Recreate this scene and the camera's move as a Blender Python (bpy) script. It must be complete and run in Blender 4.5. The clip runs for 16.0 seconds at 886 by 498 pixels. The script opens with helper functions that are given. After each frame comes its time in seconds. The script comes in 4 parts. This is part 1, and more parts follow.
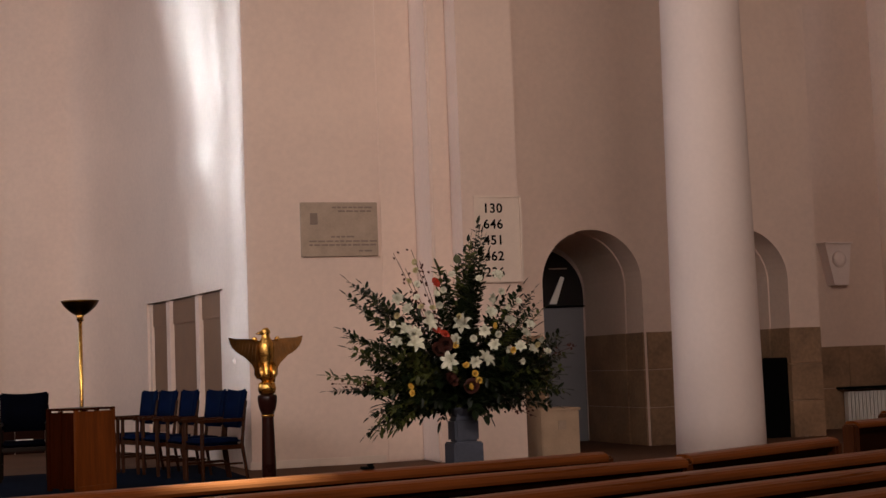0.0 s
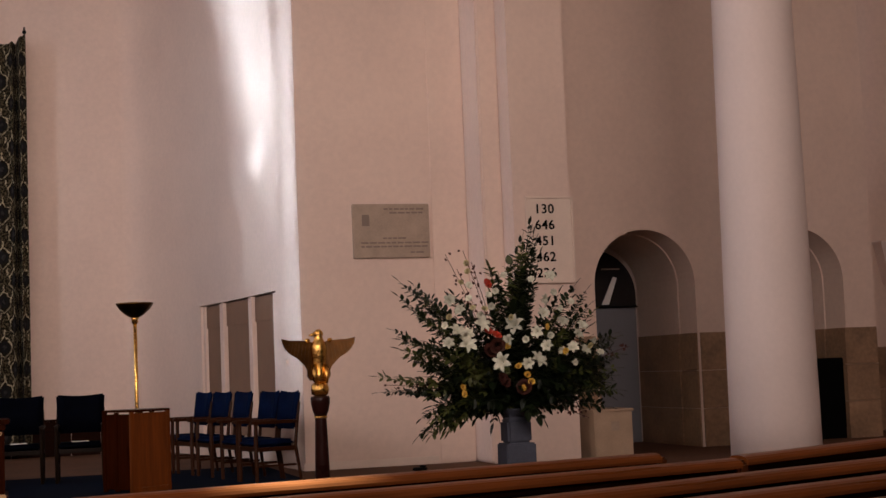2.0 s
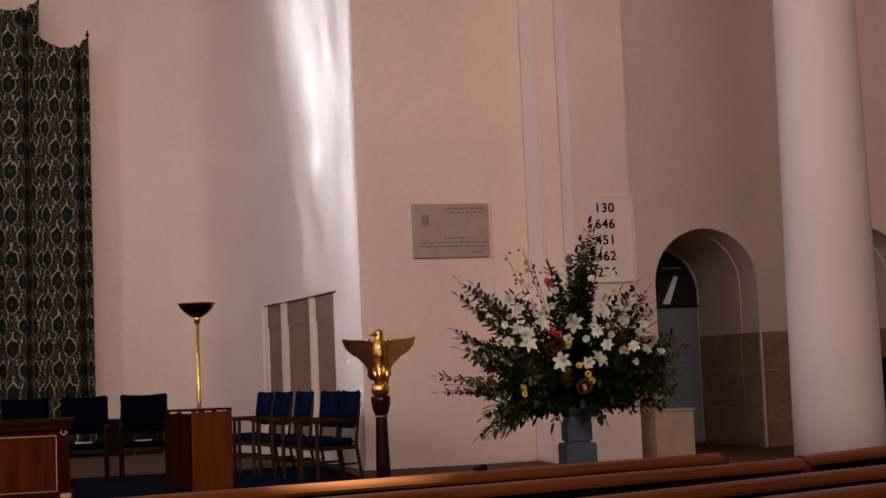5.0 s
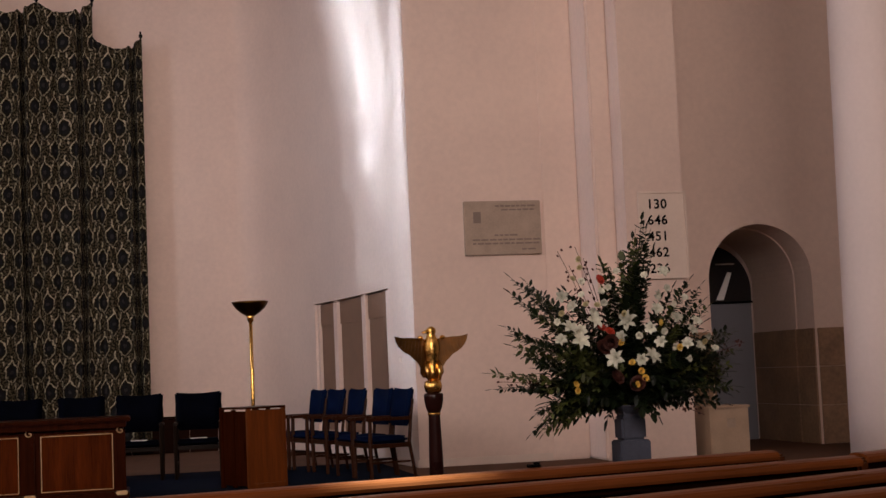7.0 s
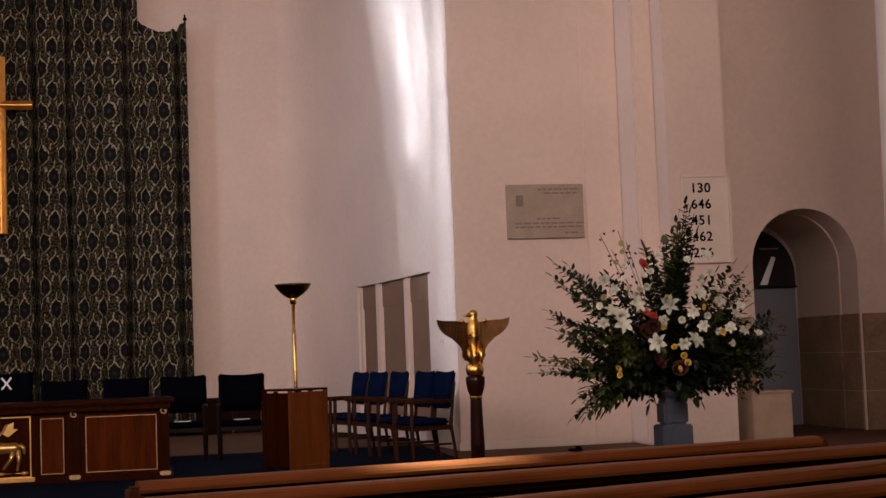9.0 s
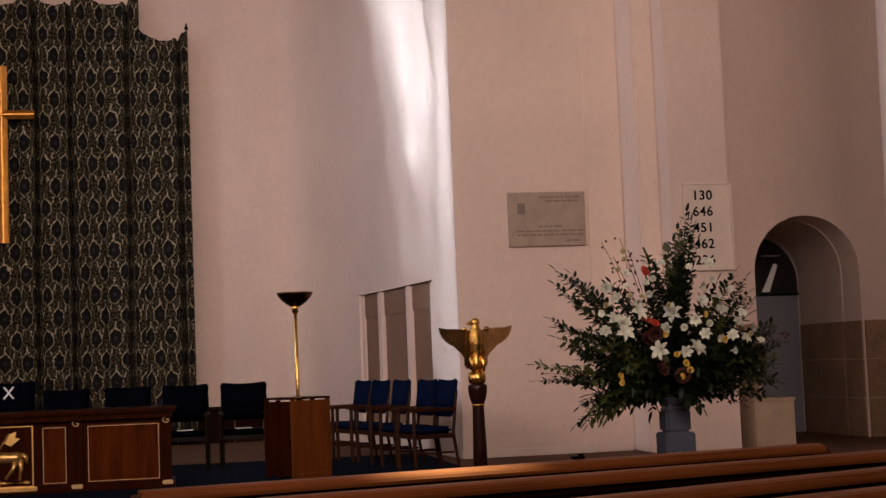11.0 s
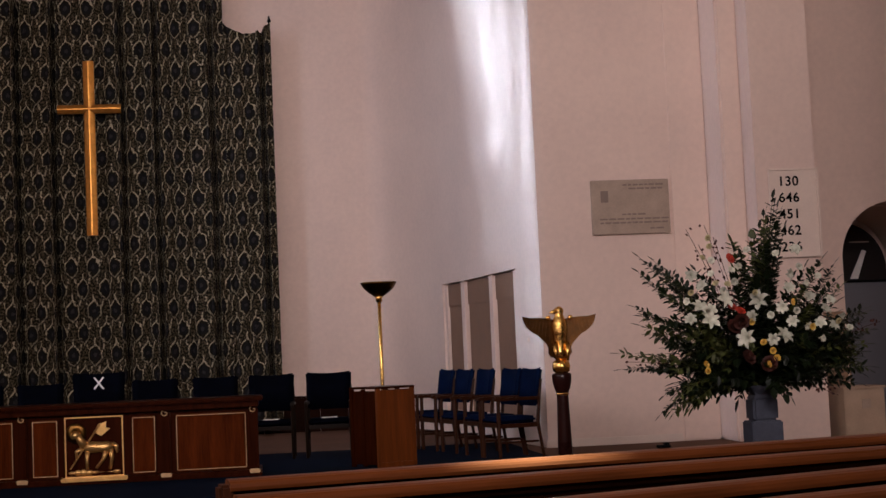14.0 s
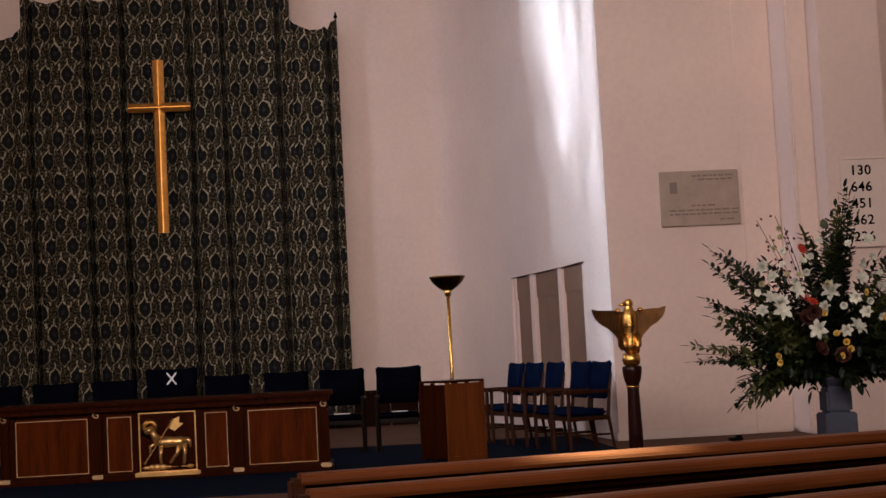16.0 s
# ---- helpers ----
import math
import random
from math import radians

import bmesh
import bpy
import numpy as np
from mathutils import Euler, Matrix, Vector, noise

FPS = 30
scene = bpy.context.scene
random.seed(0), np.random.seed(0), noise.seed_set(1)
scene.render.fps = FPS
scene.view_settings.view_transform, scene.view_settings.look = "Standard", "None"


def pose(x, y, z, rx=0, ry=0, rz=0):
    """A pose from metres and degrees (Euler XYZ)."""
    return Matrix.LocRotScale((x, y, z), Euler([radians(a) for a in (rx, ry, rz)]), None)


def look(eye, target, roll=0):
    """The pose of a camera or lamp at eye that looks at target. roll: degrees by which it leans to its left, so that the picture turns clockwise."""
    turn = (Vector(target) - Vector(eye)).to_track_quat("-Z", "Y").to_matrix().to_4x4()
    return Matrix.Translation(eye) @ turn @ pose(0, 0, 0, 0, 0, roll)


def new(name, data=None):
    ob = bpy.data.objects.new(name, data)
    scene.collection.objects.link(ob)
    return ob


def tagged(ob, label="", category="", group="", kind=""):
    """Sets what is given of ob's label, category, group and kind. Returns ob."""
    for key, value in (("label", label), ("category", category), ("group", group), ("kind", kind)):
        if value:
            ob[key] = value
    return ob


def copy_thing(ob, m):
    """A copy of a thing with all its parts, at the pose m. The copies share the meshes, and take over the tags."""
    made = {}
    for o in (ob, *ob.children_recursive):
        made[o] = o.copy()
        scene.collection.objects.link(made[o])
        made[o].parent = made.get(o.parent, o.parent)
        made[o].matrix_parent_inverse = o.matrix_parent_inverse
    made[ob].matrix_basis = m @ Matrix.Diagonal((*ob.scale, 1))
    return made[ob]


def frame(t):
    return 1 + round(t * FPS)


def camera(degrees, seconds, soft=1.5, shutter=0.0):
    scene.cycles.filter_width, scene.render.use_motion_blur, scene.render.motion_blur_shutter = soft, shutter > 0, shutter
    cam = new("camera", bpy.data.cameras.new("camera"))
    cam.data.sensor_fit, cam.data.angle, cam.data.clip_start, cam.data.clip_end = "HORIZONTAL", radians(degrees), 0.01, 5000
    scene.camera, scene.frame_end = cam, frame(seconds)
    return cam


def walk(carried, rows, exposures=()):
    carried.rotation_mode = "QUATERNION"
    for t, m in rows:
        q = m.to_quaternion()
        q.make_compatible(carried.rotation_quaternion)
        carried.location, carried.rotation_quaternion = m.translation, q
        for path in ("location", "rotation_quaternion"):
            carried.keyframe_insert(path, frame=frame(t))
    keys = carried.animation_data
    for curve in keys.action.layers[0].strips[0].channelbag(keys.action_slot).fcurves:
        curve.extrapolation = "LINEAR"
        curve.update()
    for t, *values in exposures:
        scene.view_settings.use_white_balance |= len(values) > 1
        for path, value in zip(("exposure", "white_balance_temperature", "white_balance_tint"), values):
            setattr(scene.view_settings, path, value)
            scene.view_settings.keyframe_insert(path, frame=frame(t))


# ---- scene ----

EYE = 1.27
cam = camera(33.58, 16.0, soft=1.5)
# seconds, yaw, pitch, roll: the camera turns where it stands
ROWS = [
    (0.0, -18.47, 4.48, 2.14),
    (0.5, -17.82, 4.38, 2.14),
    (1.0, -17.13, 4.48, 2.29),
    (1.5, -16.76, 4.53, 2.28),
    (2.0, -16.45, 4.60, 2.28),
    (2.5, -16.25, 4.55, 2.27),
    (3.0, -15.68, 4.45, 2.35),
    (5.3, -13.89, 4.69, 2.28),
    (5.5, -13.71, 4.56, 2.28),
    (6.0, -13.14, 4.42, 2.38),
    (6.5, -12.66, 4.55, 2.36),
    (7.0, -12.08, 4.66, 2.46),
    (7.5, -11.82, 4.65, 2.29),
    (8.0, -11.40, 4.58, 2.30),
    (8.5, -10.96, 4.19, 2.34),
    (8.7, -10.44, 4.06, 2.06),
    (11.0, -10.34, 4.39, 2.26),
    (11.5, -9.93, 4.32, 2.53),
    (12.0, -9.20, 4.26, 2.80),
    (12.5, -8.52, 4.24, 2.84),
    (13.0, -7.76, 4.15, 2.75),
    (13.5, -7.48, 4.10, 2.81),
    (14.0, -7.08, 4.10, 2.49),
    (14.5, -6.52, 4.07, 2.52),
    (15.0, -5.83, 4.05, 2.67),
    (15.5, -5.21, 3.95, 2.77),
    (16.0, -4.40, 3.98, 2.89),
]


def turned(yaw, pitch, roll):
    return pose(0, 0, EYE, 0, 0, yaw) @ pose(0, 0, 0, 90 + pitch) @ pose(0, 0, 0, 0, 0, -roll)


walk(cam, [(t, turned(a, b, c)) for t, a, b, c in ROWS], [(0.0, 3.60, 6850, 16), (1.0, 3.60, 6700, 19), (3.0, 3.60, 6850, 20), (6.0, 3.60, 6650, 20), (8.5, 3.62, 6680, 21), (12.0, 3.63, 6950, 23), (12.6, 3.63, 6850, 23), (13.2, 3.63, 6380, 22), (14.5, 3.64, 6150, 21), (16.0, 3.70, 6280, 20)])

# ---- world and light ----
world = bpy.data.worlds.new("world")
scene.world = world
world.use_nodes = True
sky = world.node_tree.nodes.new("ShaderNodeTexSky")
sky.sky_type, sky.sun_disc = "NISHITA", False
sky.sun_elevation, sky.sun_rotation = radians(36), radians(-109)
world.node_tree.links.new(sky.outputs[0], world.node_tree.nodes["Background"].inputs[0])
world.node_tree.nodes["Background"].inputs[1].default_value = 0.1

SUN_WAY = Vector((-0.72, -0.25, 0.55)).normalized()
sun = new("sun", bpy.data.lights.new("sun", "SUN"))
sun.data.energy, sun.data.angle, sun.data.color = 5.0, radians(1.1), (0.62, 0.84, 1.0)
sun.matrix_world = look(SUN_WAY * 40, (0, 0, 0))


def area_light(name, eye, target, w, h, power, color):
    ob = new(name, bpy.data.lights.new(name, "AREA"))
    ob.data.shape, ob.data.size, ob.data.size_y = "RECTANGLE", w, h
    ob.data.energy, ob.data.color = power, color
    ob.matrix_world = look(eye, target)
    return ob


area_light("nave_window_light", (-8.3, 6.5, 6.5), (4, 10.5, 4.5), 9.0, 4.0, 64, (1.0, 0.92, 0.87))
chancel = area_light("chancel_window_light", (-8.3, 18.4, 6.0), (3.3, 21.0, 4.0), 1.5, 6.0, 14, (0.72, 0.85, 1.0))
chancel.data.spread = radians(90)
# added fill lamp for the walls facing the camera; no window stands behind it
rear = area_light("rear_window_light", (0.0, -5.6, 7.5), (0.5, 20, 5.2), 8.0, 4.5, 39, (1.0, 0.87, 0.78))
# narrowed so that the right aisle stays dimmer
rear.data.spread = radians(80)

# ---- materials ----


def material(name, base, rough=0.6, metal=0.0, vary=0.12, scale=3.0, fine=40.0, bump=0.02, spec=0.5, coat=0.0, stretch=(1, 1, 1), tint=None, per_object=0.0):
    m = bpy.data.materials.new(name)
    m.use_nodes = True
    nt = m.node_tree
    n, lk = nt.nodes, nt.links
    b = n["Principled BSDF"]
    co = n.new("ShaderNodeTexCoord")
    mp = n.new("ShaderNodeMapping")
    mp.inputs["Scale"].default_value = stretch
    lk.new(co.outputs["Object"], mp.inputs[0])
    big, small = n.new("ShaderNodeTexNoise"), n.new("ShaderNodeTexNoise")
    for node, sc, det in ((big, scale, 4), (small, fine, 6)):
        lk.new(mp.outputs[0], node.inputs["Vector"])
        node.inputs["Scale"].default_value, node.inputs["Detail"].default_value = sc, det
    add = n.new("ShaderNodeMath")
    add.operation = "MULTIPLY_ADD"
    lk.new(small.outputs[0], add.inputs[0])
    add.inputs[1].default_value = 0.5
    lk.new(big.outputs[0], add.inputs[2])
    ramp = n.new("ShaderNodeValToRGB")
    dark = [c * (1 - vary) for c in base]
    light = [min(1, c * (1 + vary)) for c in (tint or base)]
    ramp.color_ramp.elements[0].position, ramp.color_ramp.elements[1].position = 0.5, 1.0
    ramp.color_ramp.elements[0].color, ramp.color_ramp.elements[1].color = (*dark, 1), (*light, 1)
    lk.new(add.outputs[0], ramp.inputs[0])
    out = ramp.outputs[0]
    if per_object:
        info = n.new("ShaderNodeObjectInfo")
        hsv = n.new("ShaderNodeHueSaturation")
        mr = n.new("ShaderNodeMapRange")
        mr.inputs["To Min"].default_value, mr.inputs["To Max"].default_value = 1 - per_object, 1 + per_object
        lk.new(info.outputs["Random"], mr.inputs[0])
        lk.new(mr.outputs[0], hsv.inputs["Value"])
        lk.new(out, hsv.inputs["Color"])
        out = hsv.outputs[0]
    lk.new(out, b.inputs["Base Color"])
    rr = n.new("ShaderNodeMapRange")
    rr.inputs["To Min"].default_value, rr.inputs["To Max"].default_value = max(0.02, rough - 0.08), min(1, rough + 0.08)
    lk.new(big.outputs[0], rr.inputs[0])
    lk.new(rr.outputs[0], b.inputs["Roughness"])
    b.inputs["Metallic"].default_value = metal
    b.inputs["Specular IOR Level"].default_value = spec
    b.inputs["Coat Weight"].default_value = coat
    if bump:
        bp = n.new("ShaderNodeBump")
        bp.inputs["Strength"].default_value, bp.inputs["Distance"].default_value = 0.5, bump
        lk.new(add.outputs[0], bp.inputs["Height"])
        lk.new(bp.outputs[0], b.inputs["Normal"])
    return m


PLASTER = material("cream_plaster", (0.66, 0.50, 0.42), 0.8, vary=0.07, scale=0.5, fine=14, bump=0.004, tint=(0.68, 0.52, 0.43))
COLUMN = material("column_plaster", (0.73, 0.61, 0.56), 0.7, vary=0.05, scale=0.6, fine=20, bump=0.003)
DADO = material("dado_stone", (0.25, 0.148, 0.085), 0.55, vary=0.38, scale=1.6, fine=18, bump=0.004, per_object=0.12)
FLOOR = material("floor_stone", (0.11, 0.062, 0.042), 0.6, vary=0.2, scale=0.8, fine=10, bump=0.003, per_object=0.1, spec=0.004)
CARPET = material("blue_carpet", (0.0045, 0.008, 0.017), 0.95, vary=0.25, scale=3, fine=160, bump=0.004, spec=0.02)
CEIL = material("ceiling_plaster", (0.7, 0.62, 0.52), 0.9, vary=0.05, bump=0.002)
OAK = material("pew_oak", (0.112, 0.031, 0.008), 0.3, vary=0.35, scale=2.2, fine=9, bump=0.002, stretch=(0.5, 9, 9), spec=0.05)
# the rail's oak, its colour darkened to stand for shade on the pew ends
OAK_END_SHADED = material("pew_end_oak_shaded", (0.045, 0.012, 0.003), 0.45, vary=0.35, scale=2.2, fine=9, bump=0.003, stretch=(9, 9, 0.6), spec=0.1)
PANEL = material("recess_panel", (0.21, 0.115, 0.07), 0.7, vary=0.12, scale=3, bump=0.002)
# darkened for the shade below the pew rails; also the wainscot's dark oak
OAK_DARK_SHADED = material("dark_shaded_oak", (0.012, 0.003, 0.001), 0.5, vary=0.35, scale=2.2, fine=9, bump=0.003, stretch=(0.5, 9, 9), spec=0.02)
# brighter orange that puts the light on the desk's front into its colour
OAK_LIT = material("desk_oak_lit", (0.115, 0.027, 0.0035), 0.4, vary=0.3, scale=2.2, fine=10, bump=0.002, stretch=(9, 9, 0.6), spec=0.2)
MAHOGANY = material("table_mahogany", (0.026, 0.0048, 0.001), 0.3, vary=0.35, scale=2.0, fine=9, bump=0.002, stretch=(8, 8, 0.7), spec=0.02)
PANEL_WOOD = material("table_panel_wood", (0.066, 0.0125, 0.0018), 0.3, vary=0.45, scale=1.6, fine=9, bump=0.002, stretch=(8, 8, 0.7), spec=0.02)
DARK_FRAME = material("dark_chair_wood", (0.008, 0.0035, 0.0015), 0.45, vary=0.3, scale=5, fine=20, bump=0.001, stretch=(6, 6, 1), spec=0.08)
CHAIR_WOOD = material("chair_wood", (0.032, 0.009, 0.0025), 0.42, vary=0.3, scale=5, fine=20, bump=0.001, stretch=(6, 6, 1), spec=0.1)
NAVY = material("navy_upholstery", (0.001, 0.0014, 0.0035), 0.85, vary=0.25, scale=6, fine=120, bump=0.003, spec=0.02)
BLUE = material("blue_upholstery", (0.0026, 0.0072, 0.026), 0.85, vary=0.2, scale=6, fine=120, bump=0.003, spec=0.02)
GOLD = material("gilded_brass", (0.80, 0.46, 0.12), 0.22, metal=1.0, vary=0.2, scale=16, fine=50, bump=0.012)
GILT = material("gilt_wood", (0.66, 0.29, 0.055), 0.34, metal=0.85, vary=0.18, scale=10, fine=50, bump=0.002)
RELIEF = material("gilded_relief", (0.62, 0.36, 0.12), 0.34, metal=0.8, vary=0.2, scale=14, fine=60, bump=0.003)
GILT_LINE = material("gilt_line", (0.48, 0.30, 0.14), 0.45, metal=0.2, vary=0.2, scale=12, fine=50, bump=0.001)
BRASS_DARK = material("dark_brass", (0.13, 0.060, 0.014), 0.3, metal=1.0, vary=0.3, scale=9, fine=40, bump=0.002)
WING = material("dark_gilding", (0.075, 0.030, 0.006), 0.36, metal=0.85, vary=0.35, scale=12, fine=45, bump=0.004)
DARK_WOOD = material("lectern_dark_wood", (0.016, 0.004, 0.003), 0.3, vary=0.3, scale=4, fine=20, bump=0.001, coat=0.12, spec=0.1)
SLATE = material("blue_grey_stone", (0.046, 0.051, 0.070), 0.6, vary=0.2, scale=6, fine=40, bump=0.004, spec=0.25)
STONE_PLAQUE = material("plaque_stone", (0.34, 0.25, 0.185), 0.6, vary=0.14, scale=5, fine=40, bump=0.002)
LETTER = material("cut_lettering", (0.20, 0.145, 0.115), 0.7, vary=0.1, bump=0)
BLACK = material("black_paint", (0.003, 0.003, 0.003), 0.5, vary=0.2, bump=0.001, spec=0.02)
WHITE = material("white_paint", (0.75, 0.72, 0.68), 0.5, vary=0.05, bump=0.001)
BOARD = material("board_cream", (0.66, 0.53, 0.44), 0.6, vary=0.06, scale=3, bump=0.001)
GREY_DOOR = material("grey_door_paint", (0.16, 0.16, 0.18), 0.55, vary=0.08, scale=1.5, bump=0.001)
BOX_STONE = material("pale_box", (0.40, 0.28, 0.19), 0.6, vary=0.12, scale=4, bump=0.002)
LEAF = material("dark_leaf", (0.0055, 0.0098, 0.003), 0.4, vary=0.4, scale=8, fine=30, bump=0.001, per_object=0.35, spec=0.2)
LEAF_LIGHT = material("light_leaf", (0.045, 0.052, 0.012), 0.5, vary=0.35, scale=8, fine=30, bump=0.001, per_object=0.3, spec=0.25)
LILY = material("lily_petal", (0.30, 0.31, 0.23), 0.5, vary=0.12, scale=14, bump=0.001, tint=(0.58, 0.56, 0.45), per_object=0.3)
YELLOW = material("yellow_petal", (0.66, 0.43, 0.08), 0.5, vary=0.15, scale=9, bump=0.001)
CREAM_FL = material("cream_petal", (0.46, 0.40, 0.21), 0.5, vary=0.15, scale=9, bump=0.001)
RED = material("red_petal", (0.50, 0.05, 0.025), 0.5, vary=0.2, scale=9, bump=0.001)
RUSSET = material("russet_petal", (0.048, 0.008, 0.003), 0.7, vary=0.3, scale=9, bump=0.002)
GLASS = bpy.data.materials.new("dark_glass")
GLASS.use_nodes = True
gb = GLASS.node_tree.nodes["Principled BSDF"]
gb.inputs["Base Color"].default_value = (0.012, 0.011, 0.012, 1)
gb.inputs["Roughness"].default_value = 0.12


def damask():
    """Half-dropped ogee medallions with pale outlines on a dark ground."""
    m = bpy.data.materials.new("damask_cloth")
    m.use_nodes = True
    nt = m.node_tree
    n, lk = nt.nodes, nt.links
    b = n["Principled BSDF"]

    def math_node(op, a, c=None, d=None):
        k = n.new("ShaderNodeMath")
        k.operation = op
        for i, v in enumerate((a, c, d)):
            if v is None:
                continue
            if isinstance(v, (int, float)):
                k.inputs[i].default_value = v
            else:
                lk.new(v, k.inputs[i])
        return k.outputs[0]

    uv = n.new("ShaderNodeUVMap")
    nz = n.new("ShaderNodeTexNoise")
    nz.inputs["Scale"].default_value, nz.inputs["Detail"].default_value = 14, 3
    lk.new(uv.outputs[0], nz.inputs["Vector"])
    sep = n.new("ShaderNodeSeparateXYZ")
    lk.new(uv.outputs[0], sep.inputs[0])
    jit = math_node("MULTIPLY_ADD", nz.outputs[0], 0.16, -0.08)
    u = math_node("ADD", math_node("MULTIPLY", sep.outputs[0], 1 / 0.45), jit)
    v = math_node("ADD", math_node("MULTIPLY", sep.outputs[1], 1 / 0.76), jit)

    def wrap(x, shift):
        return math_node("ABSOLUTE", math_node("SUBTRACT", math_node("FRACT", math_node("ADD", x, 0.5 + shift)), 0.5))

    def hexagon(shift):
        # pointed at top and bottom; one on its outline
        au, av = wrap(u, shift), wrap(v, shift)
        sv = math_node("SUBTRACT", math_node("FRACT", math_node("ADD", v, 0.5 + shift)), 0.5)
        top = math_node("GREATER_THAN", sv, 0.02)
        flat = math_node("MULTIPLY", au, 1 / 0.29)
        slope = math_node("ADD", math_node("MULTIPLY", au, 1 / 0.46), math_node("MULTIPLY", av, 1 / 0.27))
        shape = math_node("MAXIMUM", flat, slope)
        edge = math_node("LESS_THAN", math_node("ABSOLUTE", math_node("SUBTRACT", shape, 0.92)), 0.085)
        edge = math_node("MULTIPLY", edge, math_node("MULTIPLY_ADD", top, 0.5, 0.5))
        stem = math_node("MULTIPLY", math_node("LESS_THAN", au, 0.03), math_node("MULTIPLY", top, math_node("GREATER_THAN", av, 0.24)))
        stem = math_node("MULTIPLY", stem, math_node("LESS_THAN", av, 0.38))
        drop = math_node("LESS_THAN", math_node("ABSOLUTE", math_node("SUBTRACT", math_node("ADD", au, math_node("MULTIPLY", sv, 0.25)), 0.08)), 0.03)
        drop = math_node("MULTIPLY", drop, math_node("LESS_THAN", math_node("ABSOLUTE", math_node("ADD", sv, 0.31)), 0.07))
        disc = math_node("SQRT", math_node("ADD", math_node("POWER", math_node("MULTIPLY", au, 1 / 0.22), 2.0), math_node("POWER", math_node("MULTIPLY", av, 1 / 0.145), 2.0)))
        return shape, math_node("MAXIMUM", edge, math_node("MAXIMUM", stem, math_node("MULTIPLY", drop, 0.8))), disc

    h1, s1, d1 = hexagon(0.0)
    h2, s2, d2 = hexagon(0.5)
    hx, dc = math_node("MINIMUM", h1, h2), math_node("MINIMUM", d1, d2)
    line = math_node("MAXIMUM", s1, s2)
    core = math_node("MINIMUM", math_node("MAXIMUM", math_node("MULTIPLY", math_node("SUBTRACT", 1.12, dc), 2.6), 0.0), 0.9)
    ring = math_node("LESS_THAN", dc, 0.35)
    twig = math_node("GREATER_THAN", hx, 1.12)
    nz2 = n.new("ShaderNodeTexNoise")
    nz2.inputs["Scale"].default_value, nz2.inputs["Detail"].default_value = 26, 4
    lk.new(uv.outputs[0], nz2.inputs["Vector"])

    def mix(fac, c1, c2):
        k = n.new("ShaderNodeMix")
        k.data_type = "RGBA"
        lk.new(fac, k.inputs[0])
        for i, c in ((6, c1), (7, c2)):
            if isinstance(c, tuple):
                k.inputs[i].default_value = (*c, 1)
            else:
                lk.new(c, k.inputs[i])
        return k.outputs[2]

    ground = mix(nz2.outputs[0], (0.0012, 0.0011, 0.0009), (0.028, 0.023, 0.014))
    fleck = math_node("GREATER_THAN", nz2.outputs[0], 0.52)
    c = mix(math_node("MULTIPLY", math_node("MULTIPLY", twig, fleck), 0.8), ground, (0.10, 0.078, 0.045))
    c = mix(math_node("MULTIPLY", core, math_node("MULTIPLY_ADD", nz2.outputs[0], 1.4, 0.1)), c, (0.009, 0.0095, 0.012))
    c = mix(math_node("MULTIPLY", ring, nz2.outputs[0]), c, (0.045, 0.040, 0.040))
    c = mix(math_node("MULTIPLY", line, math_node("MULTIPLY_ADD", nz2.outputs[0], 4.6, -1.5)), c, (0.42, 0.36, 0.24))
    lk.new(c, b.inputs["Base Color"])
    b.inputs["Roughness"].default_value = 0.85
    b.inputs["Specular IOR Level"].default_value = 0.06
    bp = n.new("ShaderNodeBump")
    bp.inputs["Strength"].default_value, bp.inputs["Distance"].default_value = 0.3, 0.003
    lk.new(nz2.outputs[0], bp.inputs["Height"])
    lk.new(bp.outputs[0], b.inputs["Normal"])
    return m


DAMASK = damask()

# ---- mesh helpers ----


def mesh_ob(name, bm, mat, smooth=False):
    me = bpy.data.meshes.new(name)
    bmesh.ops.recalc_face_normals(bm, faces=bm.faces)
    bm.to_mesh(me)
    bm.free()
    me.materials.append(mat)
    if smooth:
        for p in me.polygons:
            p.use_smooth = True
    return new(name, me)


def part(name, bm, mat, parent, label="", smooth=False):
    ob = mesh_ob(name, bm, mat, smooth)
    ob.parent = parent
    return tagged(ob, label)


def shared(name, me, parent, m):
    ob = new(name, me)
    ob.parent = parent
    ob.matrix_basis = m
    return ob


def thing(name, m, label, category, group=""):
    ob = new(name)
    ob.empty_display_size = 0.2
    ob.matrix_basis = m
    return tagged(ob, label, category, group)


def box(bm, c, s, rz=0.0, bevel=0.0, rx=0.0, ry=0.0):
    m = pose(*c, rx, ry, rz) @ Matrix.Diagonal((*s, 1))
    r = bmesh.ops.create_cube(bm, size=1, matrix=m)
    if bevel:
        es = list({e for v in r["verts"] for e in v.link_edges})
        bmesh.ops.bevel(bm, geom=es, offset=bevel, segments=2, affect="EDGES")
    return bm


def boxes(*specs, bevel=0.0):
    bm = bmesh.new()
    for sp in specs:
        box(bm, sp[0], sp[1], *(sp[2:3] or (0.0,)), bevel=bevel)
    return bm


